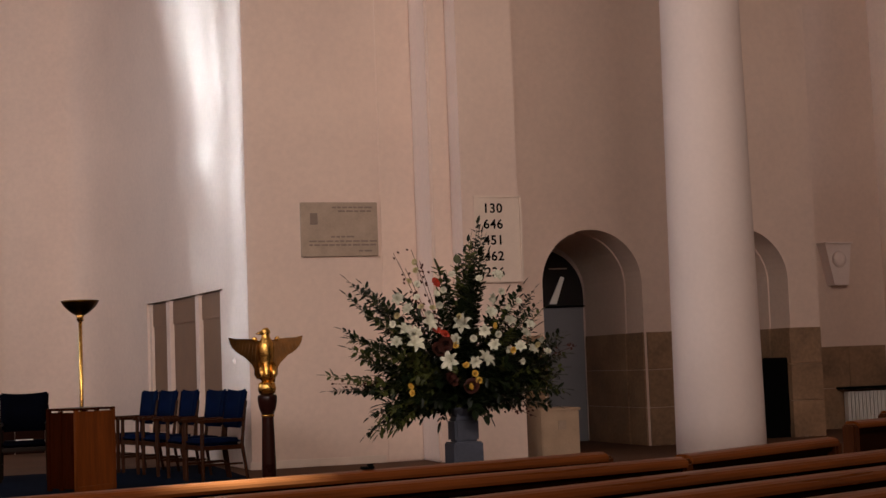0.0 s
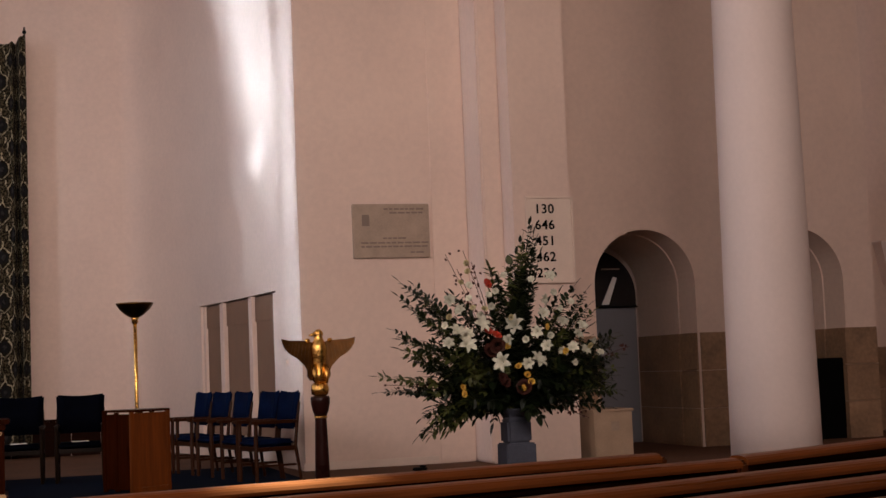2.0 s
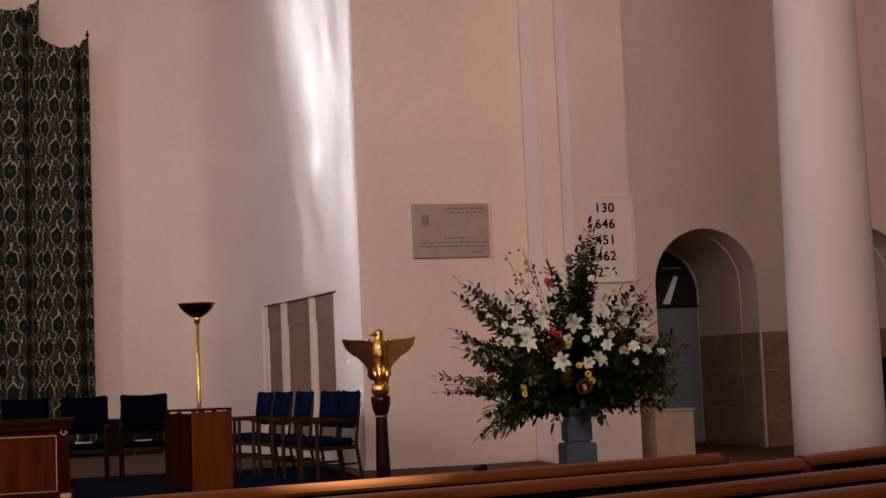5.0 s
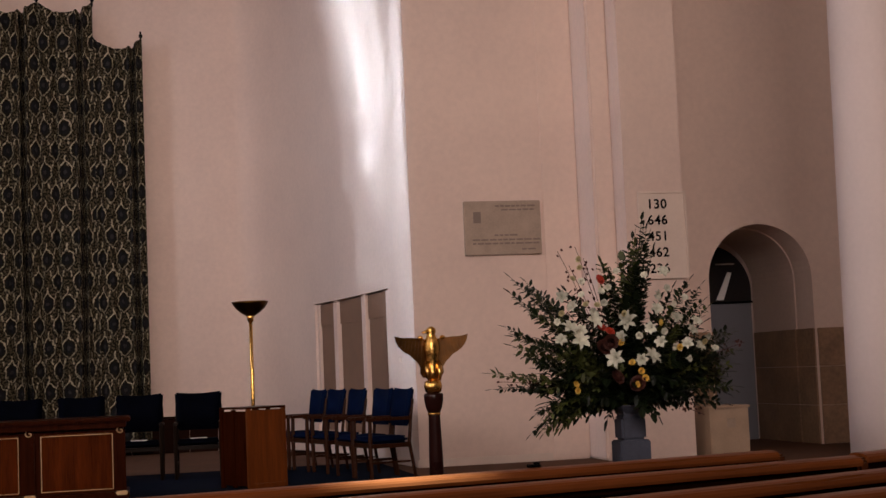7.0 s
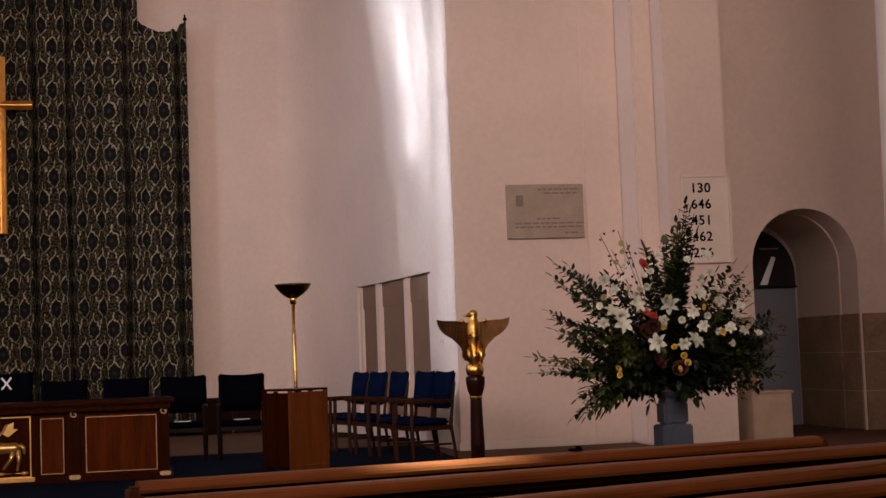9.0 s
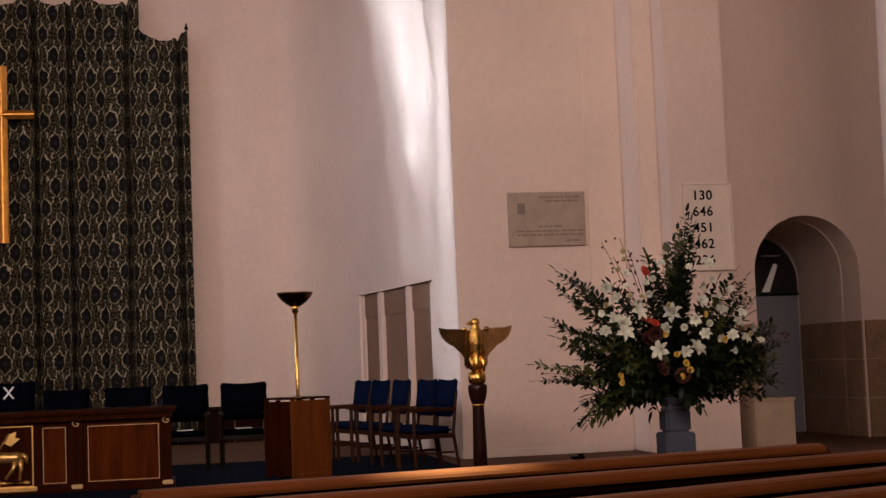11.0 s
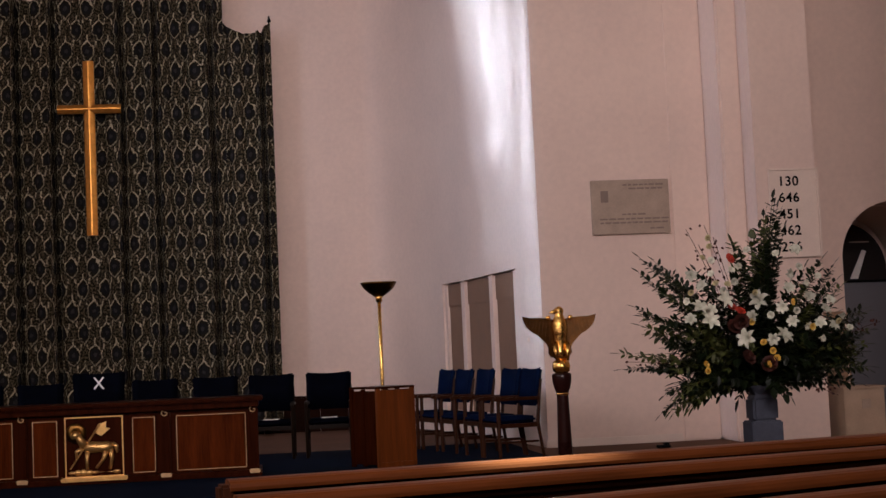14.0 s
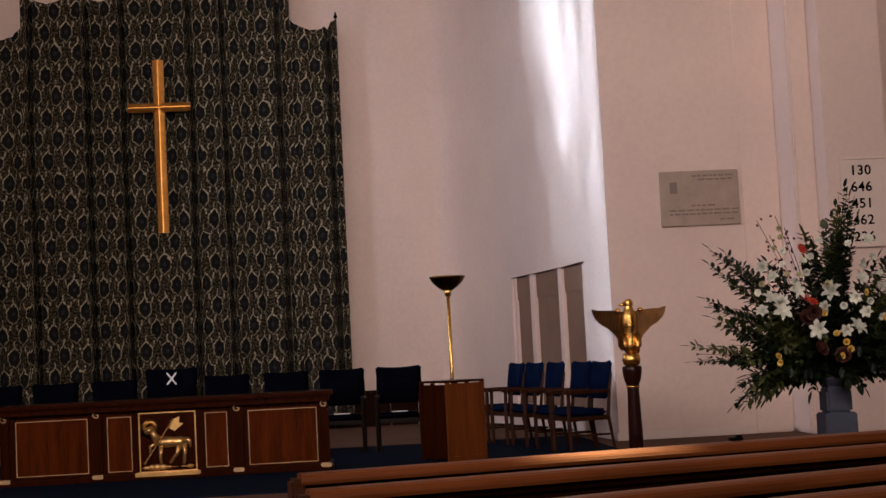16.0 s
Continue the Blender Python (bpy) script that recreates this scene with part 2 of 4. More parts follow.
def lathe(profile, seg=32, bm=None, m=None):
    bm = bm or bmesh.new()
    rings = []
    for r, z in profile:
        ring = [bm.verts.new((max(r, 1e-4) * math.cos(2 * math.pi * i / seg), max(r, 1e-4) * math.sin(2 * math.pi * i / seg), z)) for i in range(seg)]
        rings.append(ring)
    for a, b in zip(rings, rings[1:]):
        for i in range(seg):
            bm.faces.new((a[i], a[(i + 1) % seg], b[(i + 1) % seg], b[i]))
    bm.faces.new(rings[0][::-1])
    bm.faces.new(rings[-1])
    if m:
        bmesh.ops.transform(bm, matrix=m, verts=[v for r in rings for v in r])
    return bm


def tube(bm, pts, radii, seg=6):
    rings = []
    for i, p in enumerate(pts):
        p = Vector(p)
        d = (Vector(pts[min(i + 1, len(pts) - 1)]) - Vector(pts[max(i - 1, 0)])).normalized()
        x = d.orthogonal().normalized()
        y = d.cross(x)
        r = radii[i] if isinstance(radii, (list, tuple)) else radii
        rings.append([bm.verts.new(p + r * (math.cos(2 * math.pi * k / seg) * x + math.sin(2 * math.pi * k / seg) * y)) for k in range(seg)])
    for a, b in zip(rings, rings[1:]):
        offs = min(range(seg), key=lambda o: sum((a[k].co - b[(k + o) % seg].co).length for k in range(seg)))
        for k in range(seg):
            bm.faces.new((a[k], a[(k + 1) % seg], b[(k + 1 + offs) % seg], b[(k + offs) % seg]))
    bm.faces.new(rings[0][::-1])
    bm.faces.new(rings[-1])
    return bm


def prism(bm, outline, y0, y1, m=None):
    """An outline in x and z, carried from y0 to y1."""
    a = [bm.verts.new((x, y0, z)) for x, z in outline]
    b = [bm.verts.new((x, y1, z)) for x, z in outline]
    k = len(a)
    for i in range(k):
        bm.faces.new((a[i], a[(i + 1) % k], b[(i + 1) % k], b[i]))
    bm.faces.new(a)
    bm.faces.new(b[::-1])
    if m:
        bmesh.ops.transform(bm, matrix=m, verts=a + b)
    return bm


def structure(name, bm, mat, label, category, smooth=False):
    return tagged(mesh_ob(name, bm, mat, smooth), label, category, "", "structure")


# ---- the large structure ----
TOP = 20.0
BACK, FACE, PIER, ARCH = 26.4, 18.9, 17.8, 19.1
structure("floor", boxes(((2.5, 10.2, -0.1), (24, 35.4, 0.2))), FLOOR, "brownish stone floor of a church", "floor")
structure("ceiling", boxes(((2.5, 10.2, TOP + 0.15), (24, 35.4, 0.3))), CEIL, "plain pale plaster ceiling", "ceiling")
structure("wall_back", boxes(((-2.6, BACK + 0.2, TOP / 2), (12.4, 0.4, TOP))), PLASTER, "cream plastered chancel wall behind the curtain", "wall")


def arch_wall(x0, x1, top, y0, y1, holes):
    """A wall from y0 to y1 with round-headed openings: centre, radius, springing height."""
    bm = bmesh.new()

    def quad(a, b):
        # strip between two (x, z low, z high) stations, on both sides
        for y, flip in ((y0, False), (y1, True)):
            vs = [bm.verts.new((a[0], y, a[1])), bm.verts.new((b[0], y, b[1])), bm.verts.new((b[0], y, b[2])), bm.verts.new((a[0], y, a[2]))]
            bm.faces.new(vs[::-1] if flip else vs)

    def inner(p, q):
        bm.faces.new([bm.verts.new((p[0], y0, p[1])), bm.verts.new((q[0], y0, q[1])), bm.verts.new((q[0], y1, q[1])), bm.verts.new((p[0], y1, p[1]))])

    x = x0
    for cx, r, sp in holes:
        quad((x, 0, top), (cx - r, 0, top))
        n = 28
        arc = [(cx - r * math.cos(math.pi * i / n), sp + r * math.sin(math.pi * i / n)) for i in range(n + 1)]
        for p, q in zip(arc, arc[1:]):
            quad((p[0], p[1], top), (q[0], q[1], top))
            inner(p, q)
        inner((cx - r, 0), arc[0])
        inner(arc[-1], (cx + r, 0))
        x = cx + r
    quad((x, 0, top), (x1, 0, top))
    inner((x0, 0), (x0, top))
    inner((x1, 0), (x1, top))
    bmesh.ops.remove_doubles(bm, verts=bm.verts, dist=1e-4)
    return bm


A1, A2, RAD, SPRING = 8.60, 11.0, 0.77, 2.33
structure("wall_arcade", arch_wall(6.98, 12.28, TOP, ARCH, ARCH + 0.55, [(A1, RAD, SPRING), (A2, RAD, SPRING)]), PLASTER, "cream plastered wall with two round-headed arches", "wall")
structure("wall_arcade_inner", arch_wall(6.98, 12.28, 4.2, ARCH + 0.55, ARCH + 2.0, [(A1, RAD - 0.02, SPRING), (A2, RAD - 0.02, SPRING)]), PLASTER, "cream plastered inner order of the arches", "wall")
structure("wall_arcade_back", boxes(((9.6, ARCH + 2.2, 2.1), (5.4, 0.2, 4.2))), PLASTER, "plastered wall behind the arches", "wall")
structure("wall_plaque", boxes(((4.53, FACE + 0.3, TOP / 2), (1.83, 0.6, TOP))), PLASTER, "cream plastered wall beside the chancel", "wall")
structure("pilaster_outer", boxes(((5.68, FACE + 0.24, TOP / 2), (0.51, 0.52, TOP)), bevel=0.018), PLASTER, "shallow plastered pilaster strip", "pilaster")
structure("pilaster_middle", boxes(((6.08, FACE - 0.05, TOP / 2), (0.285, 1.3, TOP)), bevel=0.03), PLASTER, "plastered pilaster step beside the pier", "pilaster")
structure("pier", boxes(((6.61, (PIER + ARCH + 0.4) / 2, TOP / 2), (0.78, ARCH + 0.4 - PIER, TOP))), PLASTER, "cream plastered pier that carries the hymn board", "pier")
structure("wall_end", boxes(((13.4, 20.7, TOP / 2), (2.24, 0.3, TOP))), PLASTER, "cream plastered end wall of the aisle", "wall")
structure("wall_east", boxes(((14.6, 7.5, TOP / 2), (0.3, 27, TOP))), PLASTER, "cream plastered side wall of the nave", "wall")
structure("wall_rear", boxes(((2.5, -6.3, TOP / 2), (24, 0.3, TOP))), PLASTER, "plain rear wall of the nave", "wall")


def pierced(x, y0, y1, top, holes):
    """A wall along y with rectangular openings, given in order of y: y0, y1, z0, z1."""
    bm = bmesh.new()
    y = y0
    for a, b, c, d in holes:
        box(bm, (x, (y + a) / 2, top / 2), (0.3, a - y, top))
        box(bm, (x, (a + b) / 2, c / 2), (0.3, b - a, c))
        box(bm, (x, (a + b) / 2, (d + top) / 2), (0.3, b - a, top - d))
        y = b
    box(bm, (x, (y + y1) / 2, top / 2), (0.3, y1 - y, top))
    return bm


# an unseen opening, added so that the sun falls on the front pew's rail
sill = Vector((0.95, 5.25, 0.885)) + SUN_WAY * ((0.95 + 8.75) / -SUN_WAY.x)
structure("wall_west", pierced(-8.75, -6.2, BACK + 0.4, TOP, [(sill.y - 0.26, sill.y + 0.26, sill.z - 0.255, sill.z + 0.255), (14.3, 20.6, 10.2, 18.2)]), PLASTER, "plain unseen side wall with openings added for the sun", "wall")

# the chancel side wall: straight at the front corner, then curving into the back wall
C0, CQ, CE = Vector((3.615, FACE, 0)), Vector((3.0, BACK, 0)), Vector((1.9, BACK - 0.002, 0))
N0, N1, NZ0, NZ1 = 0.088, 0.452, 0.35, 2.42


def curve_at(u, off=0.0):
    """A point of the curved wall's face, and the way along it; off: metres behind the face."""
    p = C0 * (1 - u) ** 2 + CQ * 2 * u * (1 - u) + CE * u * u
    d = ((CQ - C0) * (1 - u) + (CE - CQ) * u).normalized()
    return p + Vector((d.y, -d.x, 0)) * off, d


def on_curve(u, z, off=0.0):
    """A pose on the wall: x along it, y into it."""
    p, d = curve_at(u, off)
    return Matrix.Translation((p.x, p.y, z)) @ Matrix.Rotation(math.atan2(-d.y, -d.x), 4, "Z")


bm = bmesh.new()
us = sorted(set([i / 48 for i in range(49)] + [N0, N1]))
for u0, u1 in zip(us, us[1:]):
    p, q = curve_at(u0)[0], curve_at(u1)[0]
    inside = N0 - 1e-6 <= u0 and u1 <= N1 + 1e-6
    for z0, z1 in (((0, NZ0), (NZ1, TOP)) if inside else ((0, TOP),)):
        bm.faces.new([bm.verts.new((v.x, v.y, z)) for v, z in ((p, z0), (q, z0), (q, z1), (p, z1))]).smooth = True
bmesh.ops.remove_doubles(bm, verts=bm.verts, dist=1e-5)
for u0, u1 in zip(us, us[1:]):
    if N0 - 1e-6 <= u0 and u1 <= N1 + 1e-6:
        p, q, r, s = curve_at(u0)[0], curve_at(u1)[0], curve_at(u1, 0.10)[0], curve_at(u0, 0.10)[0]
        for z in (NZ0, NZ1):
            bm.faces.new([bm.verts.new((v.x, v.y, z)) for v in (p, q, r, s)])
        bm.faces.new([bm.verts.new((v.x, v.y, z)) for v, z in ((s, NZ0), (r, NZ0), (r, NZ1), (s, NZ1))])
for u in (N0, N1):
    p, q = curve_at(u)[0], curve_at(u, 0.10)[0]
    bm.faces.new([bm.verts.new((v.x, v.y, z)) for v, z in ((p, NZ0), (q, NZ0), (q, NZ1), (p, NZ1))])
# the wall's outer skin closes its thickness
for u0, u1 in zip(us, us[1:]):
    p, q = curve_at(u0, 0.45)[0], curve_at(u1, 0.45)[0]
    bm.faces.new([bm.verts.new((v.x, v.y, z)) for v, z in ((p, 0), (p, TOP), (q, TOP), (q, 0))])
structure("wall_side", bm, PLASTER, "cream plastered chancel side wall curving into the back wall", "wall")
along = Vector((-0.103, 0.995, 0))

# unseen screen in the west wall, added to shape the sun streak: gaps among dark panes
bm = bmesh.new()
out_way = Vector((along.y, -along.x, 0))
STEP = 0.036


def hump(x, w):
    return math.exp(-(x / w) ** 2)


def spread_order(x, y):
    """Rank of a pane in an even eight by eight scatter, 0 to 1."""
    v = 0
    for k in range(3):
        v = v * 4 + (((x ^ y) >> k & 1) * 2 + (y >> k & 1))
    return (v + 0.5) / 64


for iy in range(175):
    for iz in range(222):
        q = Vector((-8.75, 14.32 + STEP * iy, 10.22 + STEP * iz))
        k = (q - C0).dot(out_way) / SUN_WAY.dot(out_way)
        p = q - SUN_WAY * k
        s, z = (p - C0).dot(along), p.z
        # the share of gaps draws the streaks on the chancel side wall
        rough = 1.0 + 0.45 * noise.noise((s * 1.6, z * 0.7, 5.0))
        odds = 0.17 * hump(s - 2.25 - 0.55 * (z - 5.5), 0.85) * min(max((z - 3.5) / 2.1, 0), 1)
        odds += 0.10 * hump(s - 1.1 - 0.35 * (z - 5.3), 0.20) * min(max((z - 4.7) / 0.5, 0), 1)
        odds += 0.055 * hump(s - 0.1, 0.9) + 0.075 * hump(s - 0.8, 2.0) * min(max((z - 1.0) / 3.5, 0), 1)
        odds = odds * rough + 0.20 * hump(s - 2.15, 0.30) * hump(z - 4.4, 0.20)
        if odds * (0.5 if s > 0.04 else 0) <= spread_order(iy % 8, iz % 8):
            bm.faces.new([bm.verts.new((q.x, q.y + dy * STEP / 2, q.z + dz * STEP / 2)) for dy, dz in ((-1, -1), (1, -1), (1, 1), (-1, 1))])
structure("window_1", bm, GLASS, "unseen screen of dark panes and gaps that shapes the sun streak", "window")

recess = thing("recess_mullions", pose(0, 0, 0), "three-light recess with pale square mullions in the side wall", "recess")
HZ = NZ1 - NZ0
for u in (0.196, 0.337):
    bm = box(bmesh.new(), (0, 0, 0), (0.20, 0.075, HZ), bevel=0.012)
    bmesh.ops.transform(bm, matrix=on_curve(u, (NZ0 + NZ1) / 2, 0.045), verts=bm.verts)
    part("mullion", bm, PLASTER, recess)
for u, w in ((0.101, 0.22), (0.446, 0.14)):
    bm = box(bmesh.new(), (0, 0, 0), (w, 0.05, HZ - 0.01), bevel=0.012)
    bmesh.ops.transform(bm, matrix=on_curve(u, (NZ0 + NZ1) / 2, 0.065), verts=bm.verts)
    part("jamb", bm, PLASTER, recess)
for u, w in ((0.150, 1.0), (0.267, 1.35), (0.388, 0.95)):
    bm = box(bmesh.new(), (0, 0, 0), (w, 0.02, HZ - 0.02), bevel=0.005)
    bmesh.ops.transform(bm, matrix=on_curve(u, (NZ0 + NZ1) / 2, 0.086), verts=bm.verts)
    part("back_panel", bm, PANEL, recess)
    bm = box(bmesh.new(), (0, 0, 0), (w, 0.025, 0.36), bevel=0.008)
    bmesh.ops.transform(bm, matrix=on_curve(u, NZ1 - 0.20, 0.068), verts=bm.verts)
    part("head", bm, PANEL, recess)

# skirting and dado
structure("baseboard", boxes(((4.50, FACE - 0.012, 0.05), (1.82, 0.024, 0.10)), bevel=0.004), BOARD, "low plaster skirting", "skirting")
wain = tagged(new("wainscot"), "low dark oak boarding along the chancel back wall", "wainscot", "", "structure")
for k in range(17):
    part("board", boxes(((-6.3 + 0.5 * k, BACK - 0.018, 0.30), (0.494, 0.03, 0.60)), bevel=0.006), OAK_DARK_SHADED, wain)
part("capping", boxes(((-2.3, BACK - 0.03, 0.62), (8.5, 0.055, 0.035)), bevel=0.006), OAK_DARK_SHADED, wain)
dado = tagged(new("dado"), "brown stone dado slabs along the arcade wall", "dado", "", "structure")


def slab(x0, x1, y, z0, z1, rz=0.0):
    part("slab", boxes((((x0 + x1) / 2, y, (z0 + z1) / 2), (x1 - x0 - 0.006, 0.03, z1 - z0 - 0.006), rz), bevel=0.004), DADO, dado)


for x0, x1 in ((7.0, 7.80), (9.40, 10.13), (11.73, 12.27)):
    for z0, z1 in ((0, 0.54), (0.54, 1.08), (1.08, 1.62)):
        slab(x0, x1, ARCH - 0.013, z0, z1)
for x0, x1 in ((12.3, 13.0), (13.0, 13.7), (13.7, 14.4)):
    for z0, z1 in ((0, 0.65), (0.65, 1.32)):
        slab(x0, x1, 20.537, z0, z1)
for cx in (A1, A2):
    for side in (-1, 1):
        for z0, z1 in ((0, 0.54), (0.54, 1.08), (1.08, 1.62)):
            part("slab", boxes(((cx + side * (RAD - 0.013), ARCH + 0.275, (z0 + z1) / 2), (0.03, 0.54, z1 - z0 - 0.006)), bevel=0.004), DADO, dado)
            for k in range(2):
                part("slab", boxes(((cx + side * (RAD - 0.031), ARCH + 0.90 + 0.72 * k, (z0 + z1) / 2), (0.03, 0.715, z1 - z0 - 0.006)), bevel=0.004), DADO, dado)

# door and dark lunette behind the first arch
YB = ARCH + 1.98
door = thing("grey_door", pose(A1, YB, 0), "plain pale grey painted door behind the arch", "door")
part("leaf", boxes(((0, 0, 1.04), (1.40, 0.05, 2.08)), bevel=0.004), GREY_DOOR, door)
part("push_plate", boxes(((-0.2, -0.03, 1.1), (0.08, 0.01, 0.22)), bevel=0.002), BRASS_DARK, door)
lun = thing("lunette_window", pose(A1, YB - 0.02, 0), "dark round-headed glazed light above the door with a pale slanting bar", "window")
arc = [(0.71 * math.cos(math.pi * i / 24), 2.27 + 0.71 * math.sin(math.pi * i / 24)) for i in range(25)]
part("pane", prism(bmesh.new(), [(0.71, 2.10)] + arc + [(-0.71, 2.10)], 0, 0.02), GLASS, lun)
part("sill", boxes(((0, -0.03, 2.09), (1.42, 0.06, 0.03)), bevel=0.005), BLACK, lun)
part("slanting_bar", prism(bmesh.new(), [(0.13, 2.13), (0.25, 2.13), (0.40, 2.54), (0.34, 2.56)], -0.02, 0.0), WHITE, lun)
part("cross_bar", boxes(((0.30, -0.015, 2.68), (0.3, 0.02, 0.02))), STONE_PLAQUE, lun)

# round column
col = thing("column", pose(7.70, 13.98, 0), "smooth white plastered round column, slightly tapered", "column")
part("shaft", lathe([(0.475, 0.12), (0.472, 0.6), (0.46, 2.0), (0.425, 5.0), (0.28, 19.6)], 64), COLUMN, col, smooth=True)
part("base", lathe([(0.56, 0.0), (0.56, 0.07), (0.54, 0.10), (0.51, 0.12)], 64), COLUMN, col)
part("capital", lathe([(0.28, 19.55), (0.36, 19.7), (0.42, 19.8), (0.42, TOP)], 48), COLUMN, col)

# ---- chancel ----
structure("carpet", boxes(((-0.85, 17.3, 0.008), (8.3, 6.2, 0.016)), bevel=0.004), CARPET, "blue carpet on the chancel floor", "carpet")

# curtain with five scallops over its tall middle and one on each lower side
CX, CW, SW = -2.90, 2.358, 0.84
cur = thing("curtain", pose(CX, BACK - 0.42, 0), "dark olive damask curtain in folds with a scalloped top", "curtain")


frng = random.Random(3)
FOLDS = [(x, 0.30, 0.034) for x in (3.02, 2.13, 1.17, 0.58, -0.6, -1.22, -2.2, -2.9)]
FOLDS += [(x + frng.uniform(-0.06, 0.06), frng.uniform(0.03, 0.07), frng.uniform(0.03, 0.05)) for x in (2.72, 2.42, 1.75, 1.45, 0.88, 0.27, -0.15, -0.9, -1.55, -1.9, -2.55)]


def curtain_piece(x0, x1, z1, scallops):
    bm = bmesh.new()
    uvl = bm.loops.layers.uv.new("UVMap")
    nx, nz = int((x1 - x0) / 0.013), 30
    grid, us = [], []
    u = 0.0
    px = None
    for i in range(nx + 1):
        x = x0 + (x1 - x0) * i / nx
        col_v = []
        s = ((x - x0) / (x1 - x0) * scallops) % 1.0
        top = z1 - 0.20 * (1 - (2 * s - 1) ** 2) if 0 < i < nx else z1
        for j in range(nz + 1):
            k = j / nz
            z = 0.08 + (top - 0.08) * k
            y = 0.03 * math.sin(x * 9.0 + 1.5 * noise.noise((x * 0.8, z * 0.15, 0.0)))
            for fx, fd, fw in FOLDS:
                d = (x - fx - 0.03 * noise.noise((fx * 5, z * 0.3, 1.0))) / fw
                if abs(d) < 3:
                    y += fd * math.exp(-d * d) - 0.35 * fd * math.exp(-(abs(d) - 1.9) ** 2)
            col_v.append(bm.verts.new((x, y, z)))
        p = col_v[nz // 2].co
        if px is not None:
            u += (p - px).length
        px = p.copy()
        us.append(u * 1.0)
        grid.append(col_v)
    for i in range(nx):
        for j in range(nz):
            f = bm.faces.new((grid[i][j], grid[i + 1][j], grid[i + 1][j + 1], grid[i][j + 1]))
            for lp, (a, b) in zip(f.loops, ((i, j), (i + 1, j), (i + 1, j + 1), (i, j + 1))):
                lp[uvl].uv = (us[a] + x0, grid[a][b].co.z)
            f.smooth = True
    return bm


part("middle_cloth", curtain_piece(-CW, CW, 7.95, 5), DAMASK, cur)
part("side_cloth", curtain_piece(CW, CW + SW, 7.31, 1), DAMASK, cur)
part("side_cloth", curtain_piece(-CW - SW, -CW, 7.31, 1), DAMASK, cur)
for x, z in [(-CW + 2 * CW * k / 5, 7.95) for k in range(6)] + [(CW + SW - 0.02, 7.31), (-CW - SW + 0.02, 7.31)]:
    hk = part("hook", lathe([(0.012, 0), (0.03, 0.02), (0.035, 0.05), (0.02, 0.075), (0.012, 0.09), (0.02, 0.10), (0.008, 0.13)], 12), BLACK, cur, smooth=True)
    hk.matrix_basis = pose(x, 0, z - 0.02)
    part("bracket", boxes(((x, 0.2, z + 0.02), (0.015, 0.42, 0.015))), BLACK, cur)

# gilt cross in front of the curtain
cross = thing("gilt_cross", pose(CX, BACK - 0.62, 0), "gilded wooden cross hung before a dark curtain", "cross")


def ridge_bar(length, w, d, m):
    """A bar with a shallow ridge down its front."""
    bm = bmesh.new()
    prism(bm, [(-w / 2, 0), (w / 2, 0), (w / 2, d * 0.45), (w * 0.40, d * 0.62), (w * 0.05, d), (-w * 0.05, d), (-w * 0.40, d * 0.62), (-w / 2, d * 0.45)], 0, length)
    bmesh.ops.transform(bm, matrix=m, verts=bm.verts)
    return bm


up = Matrix(((1, 0, 0, 0), (0, 0, -1, 0), (0, 1, 0, 0), (0, 0, 0, 1)))
part("shaft", ridge_bar(3.04, 0.185, 0.085, Matrix.Translation((0.03, 0, 3.57)) @ up), GILT, cross)
part("arm", ridge_bar(1.08, 0.155, 0.09, Matrix.Translation((-0.51, -0.004, 5.77)) @ up @ pose(0, 0, 0, 0, 0, -90)), GILT, cross)
for z in (3.95, 6.4):
    part("fixing", boxes(((0.03, 0.19, z), (0.02, 0.42, 0.02))), BLACK, cross)

# communion table
TX, TY = -1.92, 16.95
tab = thing("communion_table", pose(TX, TY, 0.016), "dark polished mahogany communion table with gilded panels", "table")
HALF = 1.83
part("top", boxes(((0, 0, 0.855), (2 * HALF + 0.10, 0.80, 0.05)), bevel=0.012), MAHOGANY, tab)
part("frieze", boxes(((0, 0, 0.80), (2 * HALF, 0.70, 0.07)), bevel=0.006), MAHOGANY, tab)
part("carcass", boxes(((0, 0.03, 0.42), (2 * HALF - 0.06, 0.58, 0.72)), bevel=0.004), MAHOGANY, tab)
part("plinth", boxes(((0, 0, 0.035), (2 * HALF + 0.04, 0.70, 0.07)), bevel=0.008), MAHOGANY, tab)


def gilt_frame(x0, x1, z0, z1, y, w=0.0075):
    bm = bmesh.new()
    for c, s in ((((x0 + x1) / 2, y, z0), (x1 - x0 + w, 0.014, w)), (((x0 + x1) / 2, y, z1), (x1 - x0 + w, 0.014, w)), ((x0, y, (z0 + z1) / 2), (w, 0.014, z1 - z0)), ((x1, y, (z0 + z1) / 2), (w, 0.014, z1 - z0))):
        box(bm, c, s, bevel=0.003)
    return bm


for x0, x1 in ((-1.64, -0.86), (-0.64, -0.38), (0.44, 0.68), (0.92, 1.68)):
    pn = part("panel", boxes((((x0 + x1) / 2, -0.265, 0.40), (x1 - x0, 0.02, 0.64)), bevel=0.006), PANEL_WOOD, tab)
    part("gilt_moulding", gilt_frame(x0, x1, 0.10, 0.70, -0.278), GILT_LINE, pn, "thin gilded moulding")
